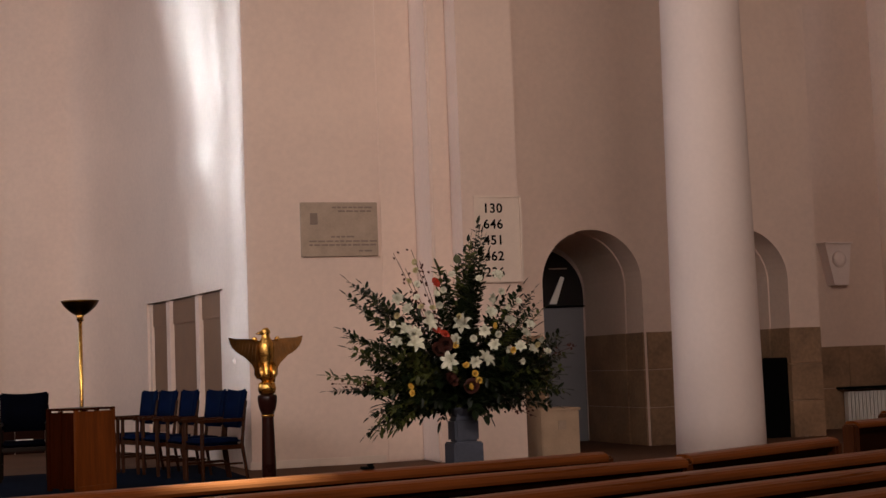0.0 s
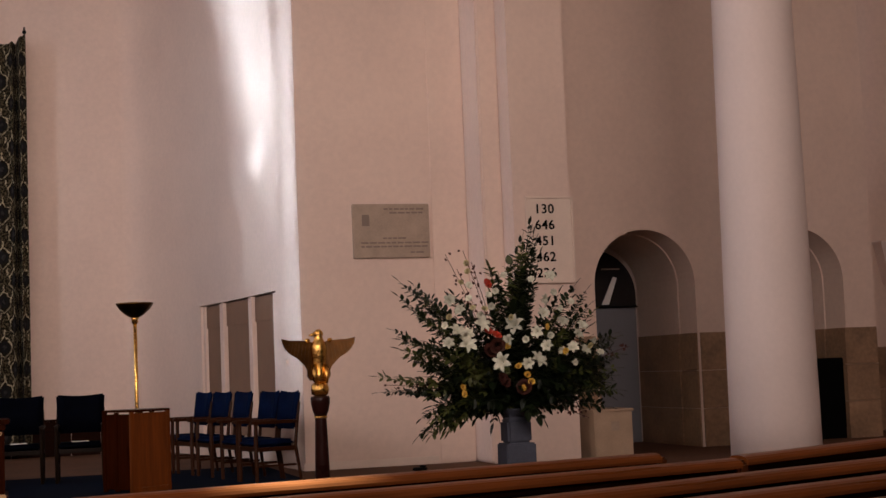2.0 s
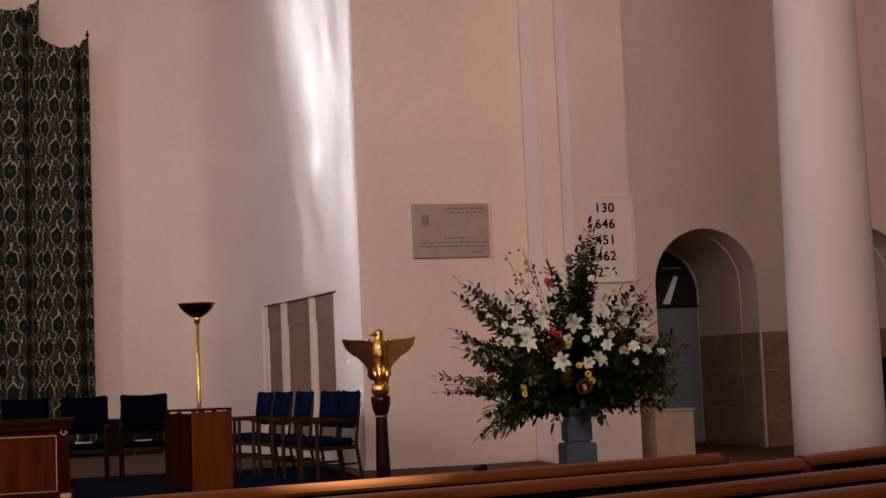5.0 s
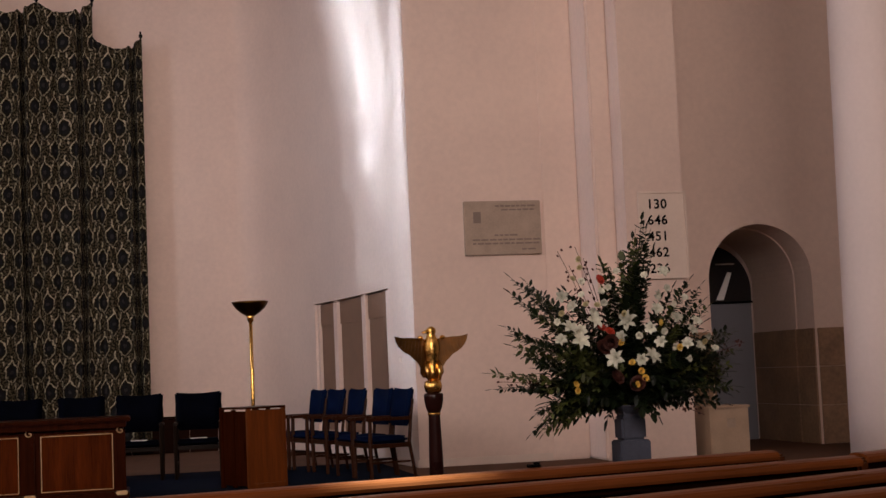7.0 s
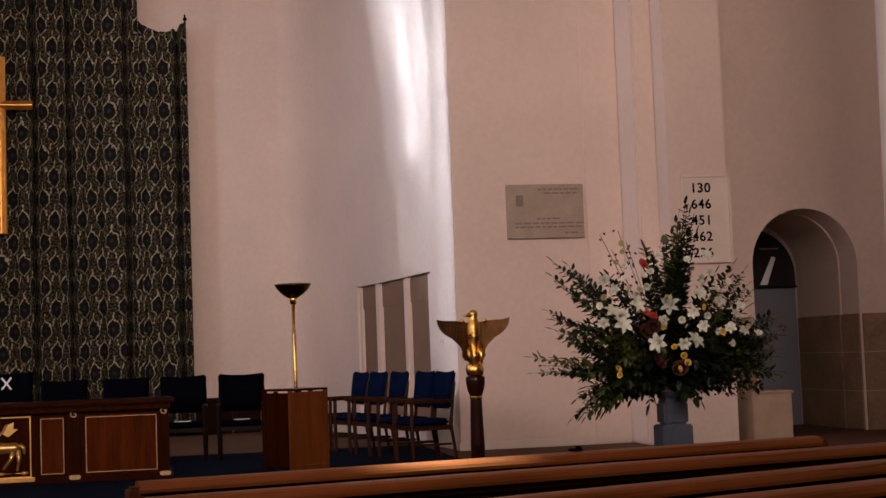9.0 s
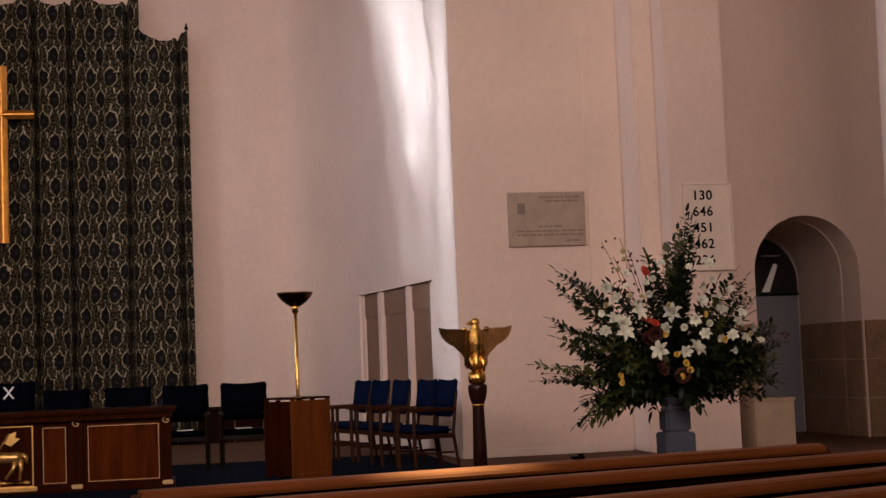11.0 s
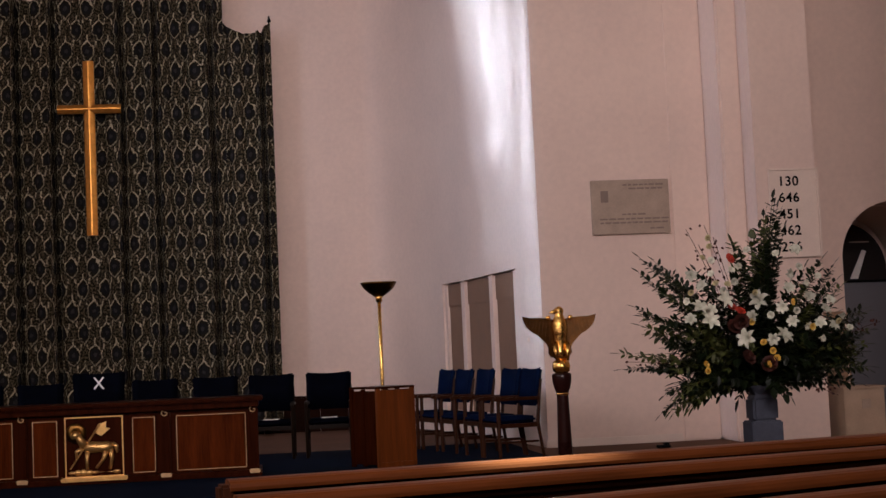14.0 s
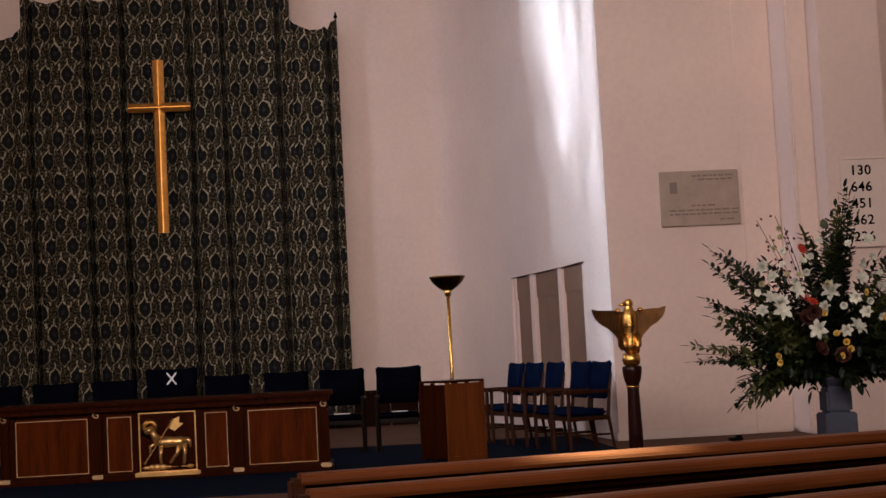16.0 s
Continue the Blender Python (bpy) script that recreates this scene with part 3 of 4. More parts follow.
for x in (-1.76, -0.75, 0.80, 1.77):
    post = part("pilaster", boxes(((x, -0.285, 0.41), (0.10, 0.05, 0.68)), bevel=0.01), MAHOGANY, tab)
    scroll = [(x + (0.048 - 0.0042 * k) * math.cos(0.75 * k + 1.6), -0.318, 0.735 + (0.042 - 0.0038 * k) * math.sin(0.75 * k + 1.6)) for k in range(10)]
    part("volute", tube(bmesh.new(), scroll, 0.0075, 6), GILT_LINE, post, "carved gilded scroll", True)
    part("foot", boxes(((x, -0.32, 0.055), (0.12, 0.09, 0.045)), bevel=0.008), GILT_LINE, post, "gilded block foot")
part("relief_panel", boxes(((0.02, -0.275, 0.40), (0.62, 0.02, 0.66)), bevel=0.004), MAHOGANY, tab)
part("relief_frame", gilt_frame(-0.29, 0.33, 0.08, 0.73, -0.288, 0.014), RELIEF, tab, "gilded square frame")
part("relief_ledge", boxes(((0.02, -0.32, 0.055), (0.72, 0.10, 0.045)), bevel=0.008), RELIEF, tab, "gilded ledge under the relief")

# gilded lamb with a banner, in low relief
lamb = part("lamb_relief", lathe([(0.02, -0.16), (0.05, -0.13), (0.064, -0.06), (0.056, 0.04), (0.062, 0.11), (0.045, 0.15), (0.01, 0.165)], 16, None, pose(0.06, -0.29, 0.40, 0, 90, 0)), RELIEF, tab, "gilded lamb carrying a banner", True)
bm = bmesh.new()
for pts, rr in ((((-0.08, -0.30, 0.42), (-0.13, -0.305, 0.49), (-0.15, -0.31, 0.55)), (0.05, 0.04, 0.03)), (((-0.14, -0.31, 0.55), (-0.19, -0.315, 0.535), (-0.22, -0.315, 0.51)), (0.042, 0.036, 0.02)),
                (((-0.05, -0.30, 0.36), (-0.06, -0.305, 0.26), (-0.055, -0.305, 0.16)), (0.030, 0.020, 0.016)), (((-0.10, -0.30, 0.39), (-0.17, -0.31, 0.36), (-0.17, -0.31, 0.28)), (0.026, 0.018, 0.014)),
                (((0.15, -0.30, 0.36), (0.12, -0.305, 0.27), (0.04, -0.305, 0.17)), (0.036, 0.020, 0.015)), (((0.20, -0.30, 0.38), (0.21, -0.305, 0.27), (0.19, -0.305, 0.15)), (0.034, 0.022, 0.015)),
                (((0.22, -0.30, 0.44), (0.26, -0.305, 0.40), (0.27, -0.305, 0.33)), (0.022, 0.026, 0.012))):
    part("limb", tube(bmesh.new(), pts, rr, 10), RELIEF, lamb, "", True)
bm = bmesh.new()
tube(bm, [(-0.24, -0.31, 0.17), (0.02, -0.31, 0.55), (0.09, -0.31, 0.66)], 0.009, 8)
prism(bm, [(0.06, 0.64), (0.16, 0.68), (0.15, 0.61), (0.20, 0.60), (0.10, 0.52), (0.03, 0.56)], -0.305, -0.29)
part("banner", bm, RELIEF, lamb)
bm = lathe([(0.105, -0.008), (0.11, 0), (0.105, 0.008), (0.02, 0.012), (0.01, -0.008)], 28, None, pose(-0.17, -0.30, 0.56, 90))
part("halo", bm, BRASS_DARK, lamb, "", True)
bm = bmesh.new()
for k in range(9):
    bmesh.ops.create_icosphere(bm, subdivisions=2, radius=1, matrix=Matrix.Translation((-0.22 + 0.06 * k, -0.29, 0.125)) @ Matrix.Diagonal((0.045, 0.022, 0.02 + 0.02 * math.sin(k * 0.8), 1)))
part("ground", bm, RELIEF, lamb, "", True)


# ---- chairs ----
def chair(cloth, label, w=0.62, back_top=1.09, group="", wood=DARK_FRAME):
    """Faces -y, stands on its origin."""
    ch = thing("armchair", Matrix(), label, "chair", group)
    bm = box(bmesh.new(), (0, -0.02, 0.455), (w - 0.08, 0.50, 0.085), bevel=0.03)
    part("seat", bm, cloth, ch, "padded seat", True)
    bm = box(bmesh.new(), (0, 0.255, (back_top + 0.60) / 2), (w - 0.02, 0.06, back_top - 0.60), bevel=0.022, rx=-9)
    bmesh.ops.subdivide_edges(bm, edges=[e for e in bm.edges if abs(e.verts[0].co.x - e.verts[1].co.x) > 0.2], cuts=6)
    for v in bm.verts:
        k = (v.co.z - 0.60) / (back_top - 0.60)
        v.co.y += 0.03 * (1 - (v.co.x / (w / 2)) ** 2)
        v.co.x *= 0.92 + 0.10 * k
        v.co.z += 0.025 * k * ((v.co.x / (w / 2)) ** 2 - 0.6)
    part("backrest", bm, cloth, ch, "", True)
    for y in (-0.255, 0.215):
        part("seat_rail", boxes(((0, y, 0.395), (w - 0.1, 0.03, 0.055)), bevel=0.004), wood, ch)
    for s in (-1, 1):
        x = s * (w / 2 - 0.025)
        bm = tube(bmesh.new(), [(x, -0.25, 0), (x, -0.255, 0.35), (x, -0.25, 0.69)], [0.022, 0.027, 0.024], 8)
        part("front_leg", bm, wood, ch)
        bm = tube(bmesh.new(), [(x, 0.30, 0), (x, 0.235, 0.42), (x, 0.27, 0.74), (x, 0.30, 0.92)], [0.018, 0.024, 0.02, 0.016], 8)
        part("back_leg", bm, wood, ch)
        bm = box(bmesh.new(), (x, -0.02, 0.70), (0.062, 0.58, 0.04), bevel=0.01)
        part("armrest", bm, wood, ch)
        part("side_rail", boxes(((x, -0.01, 0.39), (0.026, 0.50, 0.05)), bevel=0.004), wood, ch)
        part("stretcher", boxes(((x, -0.01, 0.2), (0.02, 0.50, 0.025)), bevel=0.004), wood, ch)
    return ch


Z0 = 0.016
row = "armchairs behind the table"
plain = chair(NAVY, "navy upholstered armchair with a dark wooden frame", group=row)
plain.matrix_basis = pose(0.81, 19.3, Z0, 0, 0, -4)
for x, y, a in ((0.06, 19.4, -3), (-0.68, 19.7, -2), (-1.46, 19.7, 1), (-2.96, 19.75, 0), (-3.72, 19.7, 2), (-4.44, 19.65, 3)):
    copy_thing(plain, pose(x, y, Z0, 0, 0, a))
head_chair = chair(NAVY, "taller navy armchair with a small pale cross on its back", 0.70, 1.21)
head_chair.matrix_basis = pose(-2.2, 19.75, Z0)
bm = bmesh.new()
for a in (38, -38):
    box(bm, (0.0, 0.0, 0.0), (0.022, 0.006, 0.20), ry=a)
bmesh.ops.transform(bm, matrix=pose(0.0, 0.258, 1.07, -9), verts=bm.verts)
part("stitched_cross", bm, WHITE, head_chair, "pale stitched saltire")
for c in [o for o in bpy.data.objects if o.name.startswith("armchair") and o.parent is None][:2]:
    part("card", boxes(((0.0, -0.08, 0.506), (0.20, 0.10, 0.008), 8)), WHITE, c, "white card lying on the seat")

side = "armchairs along the side wall"
blue = chair(BLUE, "blue upholstered armchair with a wooden frame beside the wall", 0.58, 1.05, side, CHAIR_WOOD)
SPOTS = ((2.86, 17.25, -78), (2.74, 17.9, -77), (2.55, 18.8, -78), (2.37, 19.45, -76), (2.20, 20.05, -78))
for k, (x, y, a) in enumerate(SPOTS):
    if k:
        copy_thing(blue, pose(x, y, Z0, 0, 0, a))
    else:
        blue.matrix_basis = pose(x, y, Z0, 0, 0, a)

# prayer desk with a panelled front; lit front and shaded sides are set by colour
desk = thing("prayer_desk", pose(1.33, 17.07, Z0, 0, 0, 30), "oak reading desk with panelled sides, front coloured as lit, sides as shaded", "desk")
part("front_panel", boxes(((0, -0.265, 0.45), (0.44, 0.03, 0.86)), bevel=0.006), OAK_LIT, desk)
for x in (-0.24, 0.24):
    part("front_post", boxes(((x, -0.265, 0.45), (0.05, 0.045, 0.90)), bevel=0.006), OAK_LIT, desk)
    part("rear_post", boxes(((x, 0.265, 0.45), (0.05, 0.045, 0.90)), bevel=0.006), MAHOGANY, desk)
    part("middle_post", boxes(((x, 0.03, 0.45), (0.045, 0.05, 0.88)), bevel=0.006), MAHOGANY, desk)
    part("side_panel", boxes(((x * 0.96, 0.0, 0.45), (0.02, 0.50, 0.84)), bevel=0.004), MAHOGANY, desk)
part("desk_top", boxes(((0, 0.0, 0.905), (0.54, 0.58, 0.025)), bevel=0.008), MAHOGANY, desk)
part("base_rail", boxes(((0, -0.265, 0.03), (0.50, 0.055, 0.06)), bevel=0.006), OAK_LIT, desk)

# uplighter
lamp = thing("floor_lamp", pose(1.40, 17.78, Z0), "brass uplighter floor lamp with a shallow bowl", "floor lamp")
part("pole", tube(bmesh.new(), [(0, 0, 0.02), (0, 0, 1.0), (0, 0, 1.98)], 0.022, 12), GOLD, lamp, "", True)
part("foot", lathe([(0.15, 0), (0.15, 0.012), (0.08, 0.03), (0.02, 0.04)], 28), BRASS_DARK, lamp, "", True)
part("collar", lathe([(0.024, 1.91), (0.042, 1.93), (0.036, 1.96), (0.05, 1.985), (0.03, 2.0)], 16), GOLD, lamp, "", True)
part("bowl", lathe([(0.02, 1.98), (0.06, 1.99), (0.12, 2.03), (0.18, 2.085), (0.215, 2.14), (0.222, 2.16), (0.215, 2.16), (0.17, 2.09), (0.1, 2.04), (0.02, 2.01)], 36), BRASS_DARK, lamp, "dark brass bowl", True)

# ---- eagle lectern ----
lec = thing("eagle_lectern", pose(2.84, 14.0, 0), "gilded eagle lectern on a dark turned wooden post", "lectern")
part("post", lathe([(0.075, 0.06), (0.068, 0.4), (0.056, 0.82), (0.055, 0.84)], 24), DARK_WOOD, lec, "dark polished wooden post", True)
part("foot", lathe([(0.26, 0), (0.26, 0.05), (0.2, 0.08), (0.09, 0.1)], 28), DARK_WOOD, lec, "", True)
part("ring", lathe([(0.055, 0.825), (0.064, 0.835), (0.064, 0.845), (0.055, 0.855)], 24), GOLD, lec, "", True)
part("knop", lathe([(0.058, 0.85), (0.078, 0.90), (0.092, 0.97), (0.095, 1.02), (0.085, 1.04)], 24), DARK_WOOD, lec, "", True)
part("orb", lathe([(0.06, 1.04), (0.08, 1.06), (0.088, 1.10), (0.08, 1.15), (0.05, 1.17)], 24), GOLD, lec, "", True)
body = lathe([(0.04, 1.16), (0.075, 1.19), (0.068, 1.25), (0.062, 1.32), (0.072, 1.40), (0.082, 1.48), (0.074, 1.54), (0.05, 1.58), (0.04, 1.605), (0.05, 1.635), (0.046, 1.66), (0.02, 1.68)], 20)
for v in body.verts:
    v.co.y *= 0.85
    v.co += v.co.normalized() * 0.010 * noise.noise(v.co * 22)
eagle = part("eagle_body", body, GOLD, lec, "gilded carved eagle", True)
bm = lathe([(0.022, 0), (0.016, 0.03), (0.004, 0.06)], 10, None, pose(-0.04, -0.02, 1.635, 0, -100, 0))
part("beak", bm, GOLD, eagle, "", True)
for s in (-1, 1):
    bm = bmesh.new()
    outline = [(0.05, 1.56), (0.10, 1.572), (0.20, 1.582), (0.29, 1.583), (0.362, 1.60), (0.35, 1.545), (0.325, 1.50), (0.295, 1.465), (0.255, 1.435), (0.215, 1.415), (0.175, 1.375), (0.135, 1.335), (0.112, 1.29), (0.115, 1.235), (0.085, 1.19), (0.05, 1.20)]
    prism(bm, [(s * x, z) for x, z in (outline if s > 0 else outline[::-1])], 0.0, 0.03)
    for v in bm.verts:
        v.co.y += -0.05 * abs(v.co.x) / 0.37 + 0.03
    wing = part("wing", bm, WING, eagle, "outspread dark gilded wing")
    for k in range(8):
        a = 0.08 + 0.034 * k
        low = float(np.interp(a + 0.03, (0.085, 0.115, 0.135, 0.175, 0.215, 0.255, 0.295, 0.325, 0.35), (1.20, 1.28, 1.335, 1.375, 1.415, 1.435, 1.465, 1.50, 1.545)))
        bm = tube(bmesh.new(), [(s * a, 0.031 - 0.135 * a, 1.56), (s * (a + 0.012), 0.027 - 0.135 * a, 1.49), (s * (a + 0.03), 0.025 - 0.135 * a, low + 0.008)], [0.0015, 0.0035, 0.0015], 6)
        part("feather", bm, WING, wing)
    bm = bmesh.new()
    bmesh.ops.create_icosphere(bm, subdivisions=2, radius=1, matrix=Matrix.Translation((s * 0.11, -0.01, 1.575)) @ Matrix.Diagonal((0.028, 0.026, 0.024, 1)))
    part("shoulder", bm, GOLD, wing, "", True)
    part("claw", tube(bmesh.new(), [(s * 0.055, -0.03, 1.34), (s * 0.06, -0.075, 1.25), (s * 0.05, -0.085, 1.16)], [0.03, 0.024, 0.014], 8), GOLD, eagle, "", True)

# ---- wall plaque and hymn board ----
plq = thing("wall_plaque_stone", pose(4.86, FACE - 0.03, 3.105), "rectangular carved stone memorial plaque with worn lettering", "plaque")
part("tablet", boxes(((0, 0, 0), (1.05, 0.06, 0.72)), bevel=0.008), STONE_PLAQUE, plq)
rng = random.Random(4)
part("initial_bar", boxes(((-0.35, -0.033, 0.14), (0.10, 0.006, 0.15)), ), LETTER, plq)
for k, (z, x0, x1) in enumerate(((0.29, -0.10, 0.42), (0.24, -0.02, 0.38), (-0.10, -0.12, 0.18), (-0.16, -0.42, 0.44), (-0.21, -0.42, 0.44), (-0.29, 0.25, 0.40))):
    bm = bmesh.new()
    x = x0
    while x < x1:
        w = rng.uniform(0.04, 0.11)
        box(bm, (x + w / 2, -0.032, z), (w, 0.005, 0.022))
        x += w + 0.018
    part("text_line", bm, LETTER, plq)

hb = thing("hymn_board", pose(6.70, PIER - 0.022, 2.86), "cream hymn board with a raised border and black numbers", "hymn board")
part("board", boxes(((0, 0, 0), (0.60, 0.03, 1.08)), bevel=0.004), BOARD, hb)
for c, s in (((0, -0.02, 0.55), (0.66, 0.03, 0.03)), ((0, -0.02, -0.55), (0.66, 0.03, 0.03)), ((-0.315, -0.02, 0), (0.03, 0.03, 1.07)), ((0.315, -0.02, 0), (0.03, 0.03, 1.07))):
    part("border", boxes((c, s), bevel=0.006), BOARD, hb)
for k, txt in enumerate(("130", "646", "451", "462", "236")):
    for i, ch in enumerate(txt):
        cu = bpy.data.curves.new("digit", "FONT")
        cu.body, cu.size, cu.align_x, cu.align_y, cu.extrude, cu.offset = ch, 0.17, "CENTER", "CENTER", 0.003, 0.003
        tmp = new("digit_curve", cu)
        bpy.context.view_layer.update()
        me = bpy.data.meshes.new_from_object(tmp.evaluated_get(bpy.context.evaluated_depsgraph_get()))
        bpy.data.objects.remove(tmp)
        me.materials.clear()
        me.materials.append(BLACK)
        shared("digit", me, hb, pose(-0.165 + 0.093 * i, -0.022, 0.395 - 0.2075 * k, 90))

# ---- right aisle ----
bx = thing("alms_box", pose(7.46, 18.08, 0, 0, 0, 6), "pale square offertory chest with a small dark plate", "chest")
part("body", boxes(((0, 0, 0.31), (0.56, 0.5, 0.60)), bevel=0.012), BOX_STONE, bx)
part("lid", boxes(((0, 0, 0.625), (0.60, 0.54, 0.035)), bevel=0.008), BOX_STONE, bx)
part("plate", boxes(((0.02, -0.253, 0.42), (0.12, 0.01, 0.12)), bevel=0.003), STONE_PLAQUE, bx)

spk = thing("black_cabinet", pose(11.56, ARCH + 0.3, 0), "tall black cabinet standing in the second arch", "cabinet")
part("body", boxes(((0, 0, 0.59), (0.46, 0.4, 1.18)), bevel=0.01), BLACK, spk)
part("grille", boxes(((0, -0.205, 0.66), (0.40, 0.01, 1.0)), bevel=0.003), BLACK, spk)

cb = thing("wall_bracket", pose(13.48, 20.54, 2.66), "tapered plaster wall bracket with a round boss", "bracket")
bm = prism(bmesh.new(), [(-0.24, 0.30), (0.24, 0.30), (0.16, -0.36), (-0.10, -0.36)], -0.22, 0.0)
part("body", bm, COLUMN, cb)
part("boss", lathe([(0.13, 0), (0.12, 0.03), (0.08, 0.05), (0.02, 0.055)], 24, None, pose(0, -0.22, 0.05, 90)), COLUMN, cb, "", True)
part("shelf", boxes(((0, -0.12, 0.315), (0.52, 0.28, 0.03)), bevel=0.006), COLUMN, cb)

rad = thing("radiator", pose(14.0, 20.40, 0), "white column radiator under a dark shelf", "radiator")
for k in range(14):
    part("fin", boxes(((-0.46 + 0.07 * k, 0, 0.33), (0.045, 0.14, 0.52)), bevel=0.015), WHITE, rad)
part("shelf", boxes(((0, -0.02, 0.65), (1.18, 0.26, 0.035)), bevel=0.006), BLACK, rad)


# ---- pews ----
def pew(a, b, label):
    """A pew seen from behind: a book ledge along a to b (its far top edge) with the back under it."""
    a, b = Vector((*a, 0)), Vector((*b, 0))
    d = b - a
    n = d.length
    pw = thing("pew", Matrix.Translation(a) @ Euler((0, 0, math.atan2(d.y, d.x))).to_matrix().to_4x4(), label, "pew", "oak pews")
    # x along the pew, y away from the camera
    outline = [(-0.052, 0.846), (-0.056, 0.858), (-0.052, 0.869), (-0.042, 0.877), (-0.026, 0.882), (-0.004, 0.885), (0.016, 0.884), (0.03, 0.878), (0.034, 0.866), (0.03, 0.848)]
    part("top_rail", prism(bmesh.new(), outline, 0.01, n - 0.01, Matrix(((0, 1, 0, 0), (1, 0, 0, 0), (0, 0, 1, 0), (0, 0, 0, 1)))), OAK, pw)
    # under-rail, back and ends carry shade in their darker oak
    part("under_rail", boxes(((n / 2, 0.0, 0.835), (n - 0.03, 0.05, 0.026)), bevel=0.004), OAK_DARK_SHADED, pw)
    part("back_panel", boxes(((n / 2, 0.012, 0.44), (n - 0.04, 0.022, 0.77)), bevel=0.003), OAK_DARK_SHADED, pw)
    part("seat", boxes(((n / 2, 0.26, 0.43), (n - 0.04, 0.42, 0.035)), bevel=0.01), OAK, pw)
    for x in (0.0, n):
        part("pew_end", boxes(((x, -0.006, 0.43), (0.05, 0.085, 0.875)), bevel=0.01), OAK_END_SHADED, pw)
    return pw


PEWS = (((-0.15, 5.025), (2.54, 5.62)), ((-0.11, 4.40), (2.62, 5.08)), ((2.68, 5.20), (3.68, 5.70)), ((0.0, 3.52), (3.62, 4.92)), ((0.5, 3.25), (4.2, 4.65)), ((0.9, 2.95), (4.0, 4.08)),
        ((4.55, 6.85), (7.4, 8.0)), ((5.4, 7.75), (8.6, 9.0)))
for a, b in PEWS:
    pew(a, b, "polished brown oak pew with a sloping book ledge")

clip = thing("small_black_clip", pose(1.47, 5.40, 0.885, 0, 0, 12), "small black clip lying on a pew rail", "clip")
part("body", boxes(((0, 0, 0.006), (0.05, 0.03, 0.012)), bevel=0.003), BLACK, clip)
part("lever", boxes(((0.012, 0, 0.016), (0.02, 0.02, 0.008)), bevel=0.002), BLACK, clip)

sw = thing("wall_switch", on_curve(0.05, 1.42, -0.008), "small pale switch plate on the side wall", "switch")
part("plate", boxes(((0, 0, 0), (0.10, 0.016, 0.09)), bevel=0.004), PLASTER, sw)
part("rocker", boxes(((0, -0.013, 0), (0.04, 0.01, 0.05)), bevel=0.002), BOARD, sw)

# ---- flower arrangement on its pedestal ----
FX, FY = 4.20, 12.2
ped = thing("flower_pedestal", pose(FX, FY, 0), "blue-grey stone urn on a square pedestal", "pedestal")
part("plinth", boxes(((0, 0, 0.04), (0.42, 0.42, 0.08)), bevel=0.012), SLATE, ped)
part("shaft", boxes(((0, 0, 0.33), (0.27, 0.27, 0.52)), bevel=0.012), SLATE, ped)
part("shoulder", boxes(((0, 0, 0.69), (0.22, 0.22, 0.20)), bevel=0.02), SLATE, ped)
part("neck", lathe([(0.14, 0.78), (0.11, 0.81), (0.11, 0.85), (0.13, 0.88)], 4, None, pose(0, 0, 0, 0, 0, 45)), SLATE, ped)
rng = random.Random(11)
fl = thing("flower_arrangement", pose(FX, FY, 0.84), "large arrangement of white lilies, yellow and red blooms and dark foliage", "flowers")
bm = lathe([(0.10, -0.02), (0.12, 0.03), (0.14, 0.05)], 20)
part("bowl", bm, SLATE, fl, "", True)
ORIGIN = Vector((0, 0, 0.02))


def leaf(bm, p, way, up, length, width):
    way, up = way.normalized(), up.normalized()
    sidev = way.cross(up)
    if sidev.length < 1e-3:
        sidev = way.orthogonal()
    sidev.normalize()
    nrm = sidev.cross(way)
    pts = [p, p + way * length * 0.35 + sidev * width * 0.5, p + way * length * 0.75 + sidev * width * 0.36 - nrm * length * 0.06, p + way * length - nrm * length * 0.14,
           p + way * length * 0.75 - sidev * width * 0.36 - nrm * length * 0.06, p + way * length * 0.35 - sidev * width * 0.5]
    mid = bm.verts.new(p + way * length * 0.5 - nrm * width * 0.14)
    vs = [bm.verts.new(q) for q in pts]
    for i in range(6):
        bm.faces.new((vs[i], vs[(i + 1) % 6], mid))


def bend(a, b, sag, n=9):
    pts = []
    for i in range(n + 1):
        k = i / n
        p = a.lerp(b, k)
        p.z += sag * 4 * k * (1 - k)
        pts.append(p)
    return pts


def spray(tip, mat, length=0.075, width=0.03, pairs=14, sag=0.08, start=0.25, label=""):
    bm = bmesh.new()
    pts = bend(ORIGIN + Vector((rng.uniform(-.06, .06), rng.uniform(-.06, .06), 0)), tip, sag)
    tube(bm, pts, [0.006 - 0.0045 * i / len(pts) for i in range(len(pts))], 4)
    for i in range(pairs):
        k = start + (1 - start) * (i + rng.uniform(-.3, .3)) / pairs
        k = min(max(k, 0), 0.999)
        j = int(k * (len(pts) - 1))
        p = pts[j].lerp(pts[j + 1], k * (len(pts) - 1) - j)
        d = (pts[j + 1] - pts[j]).normalized()
        ax = d.orthogonal().normalized()
        ang = rng.uniform(0, 6.28)
        for s in (0, 1):
            o = Matrix.Rotation(ang + math.pi * s + rng.uniform(-.4, .4), 3, d) @ ax
            w = (d * rng.uniform(0.4, 0.9) + o).normalized()
            f = rng.uniform(0.7, 1.25) * (1.05 - 0.35 * k)
            leaf(bm, p, w, Vector((0, -0.4, 1)) + o * 0.2, length * f, width * f)
    leaf(bm, pts[-1], pts[-1] - pts[-2], Vector((0, 0, 1)), length, width)
    return part("spray", bm, mat, fl, label)


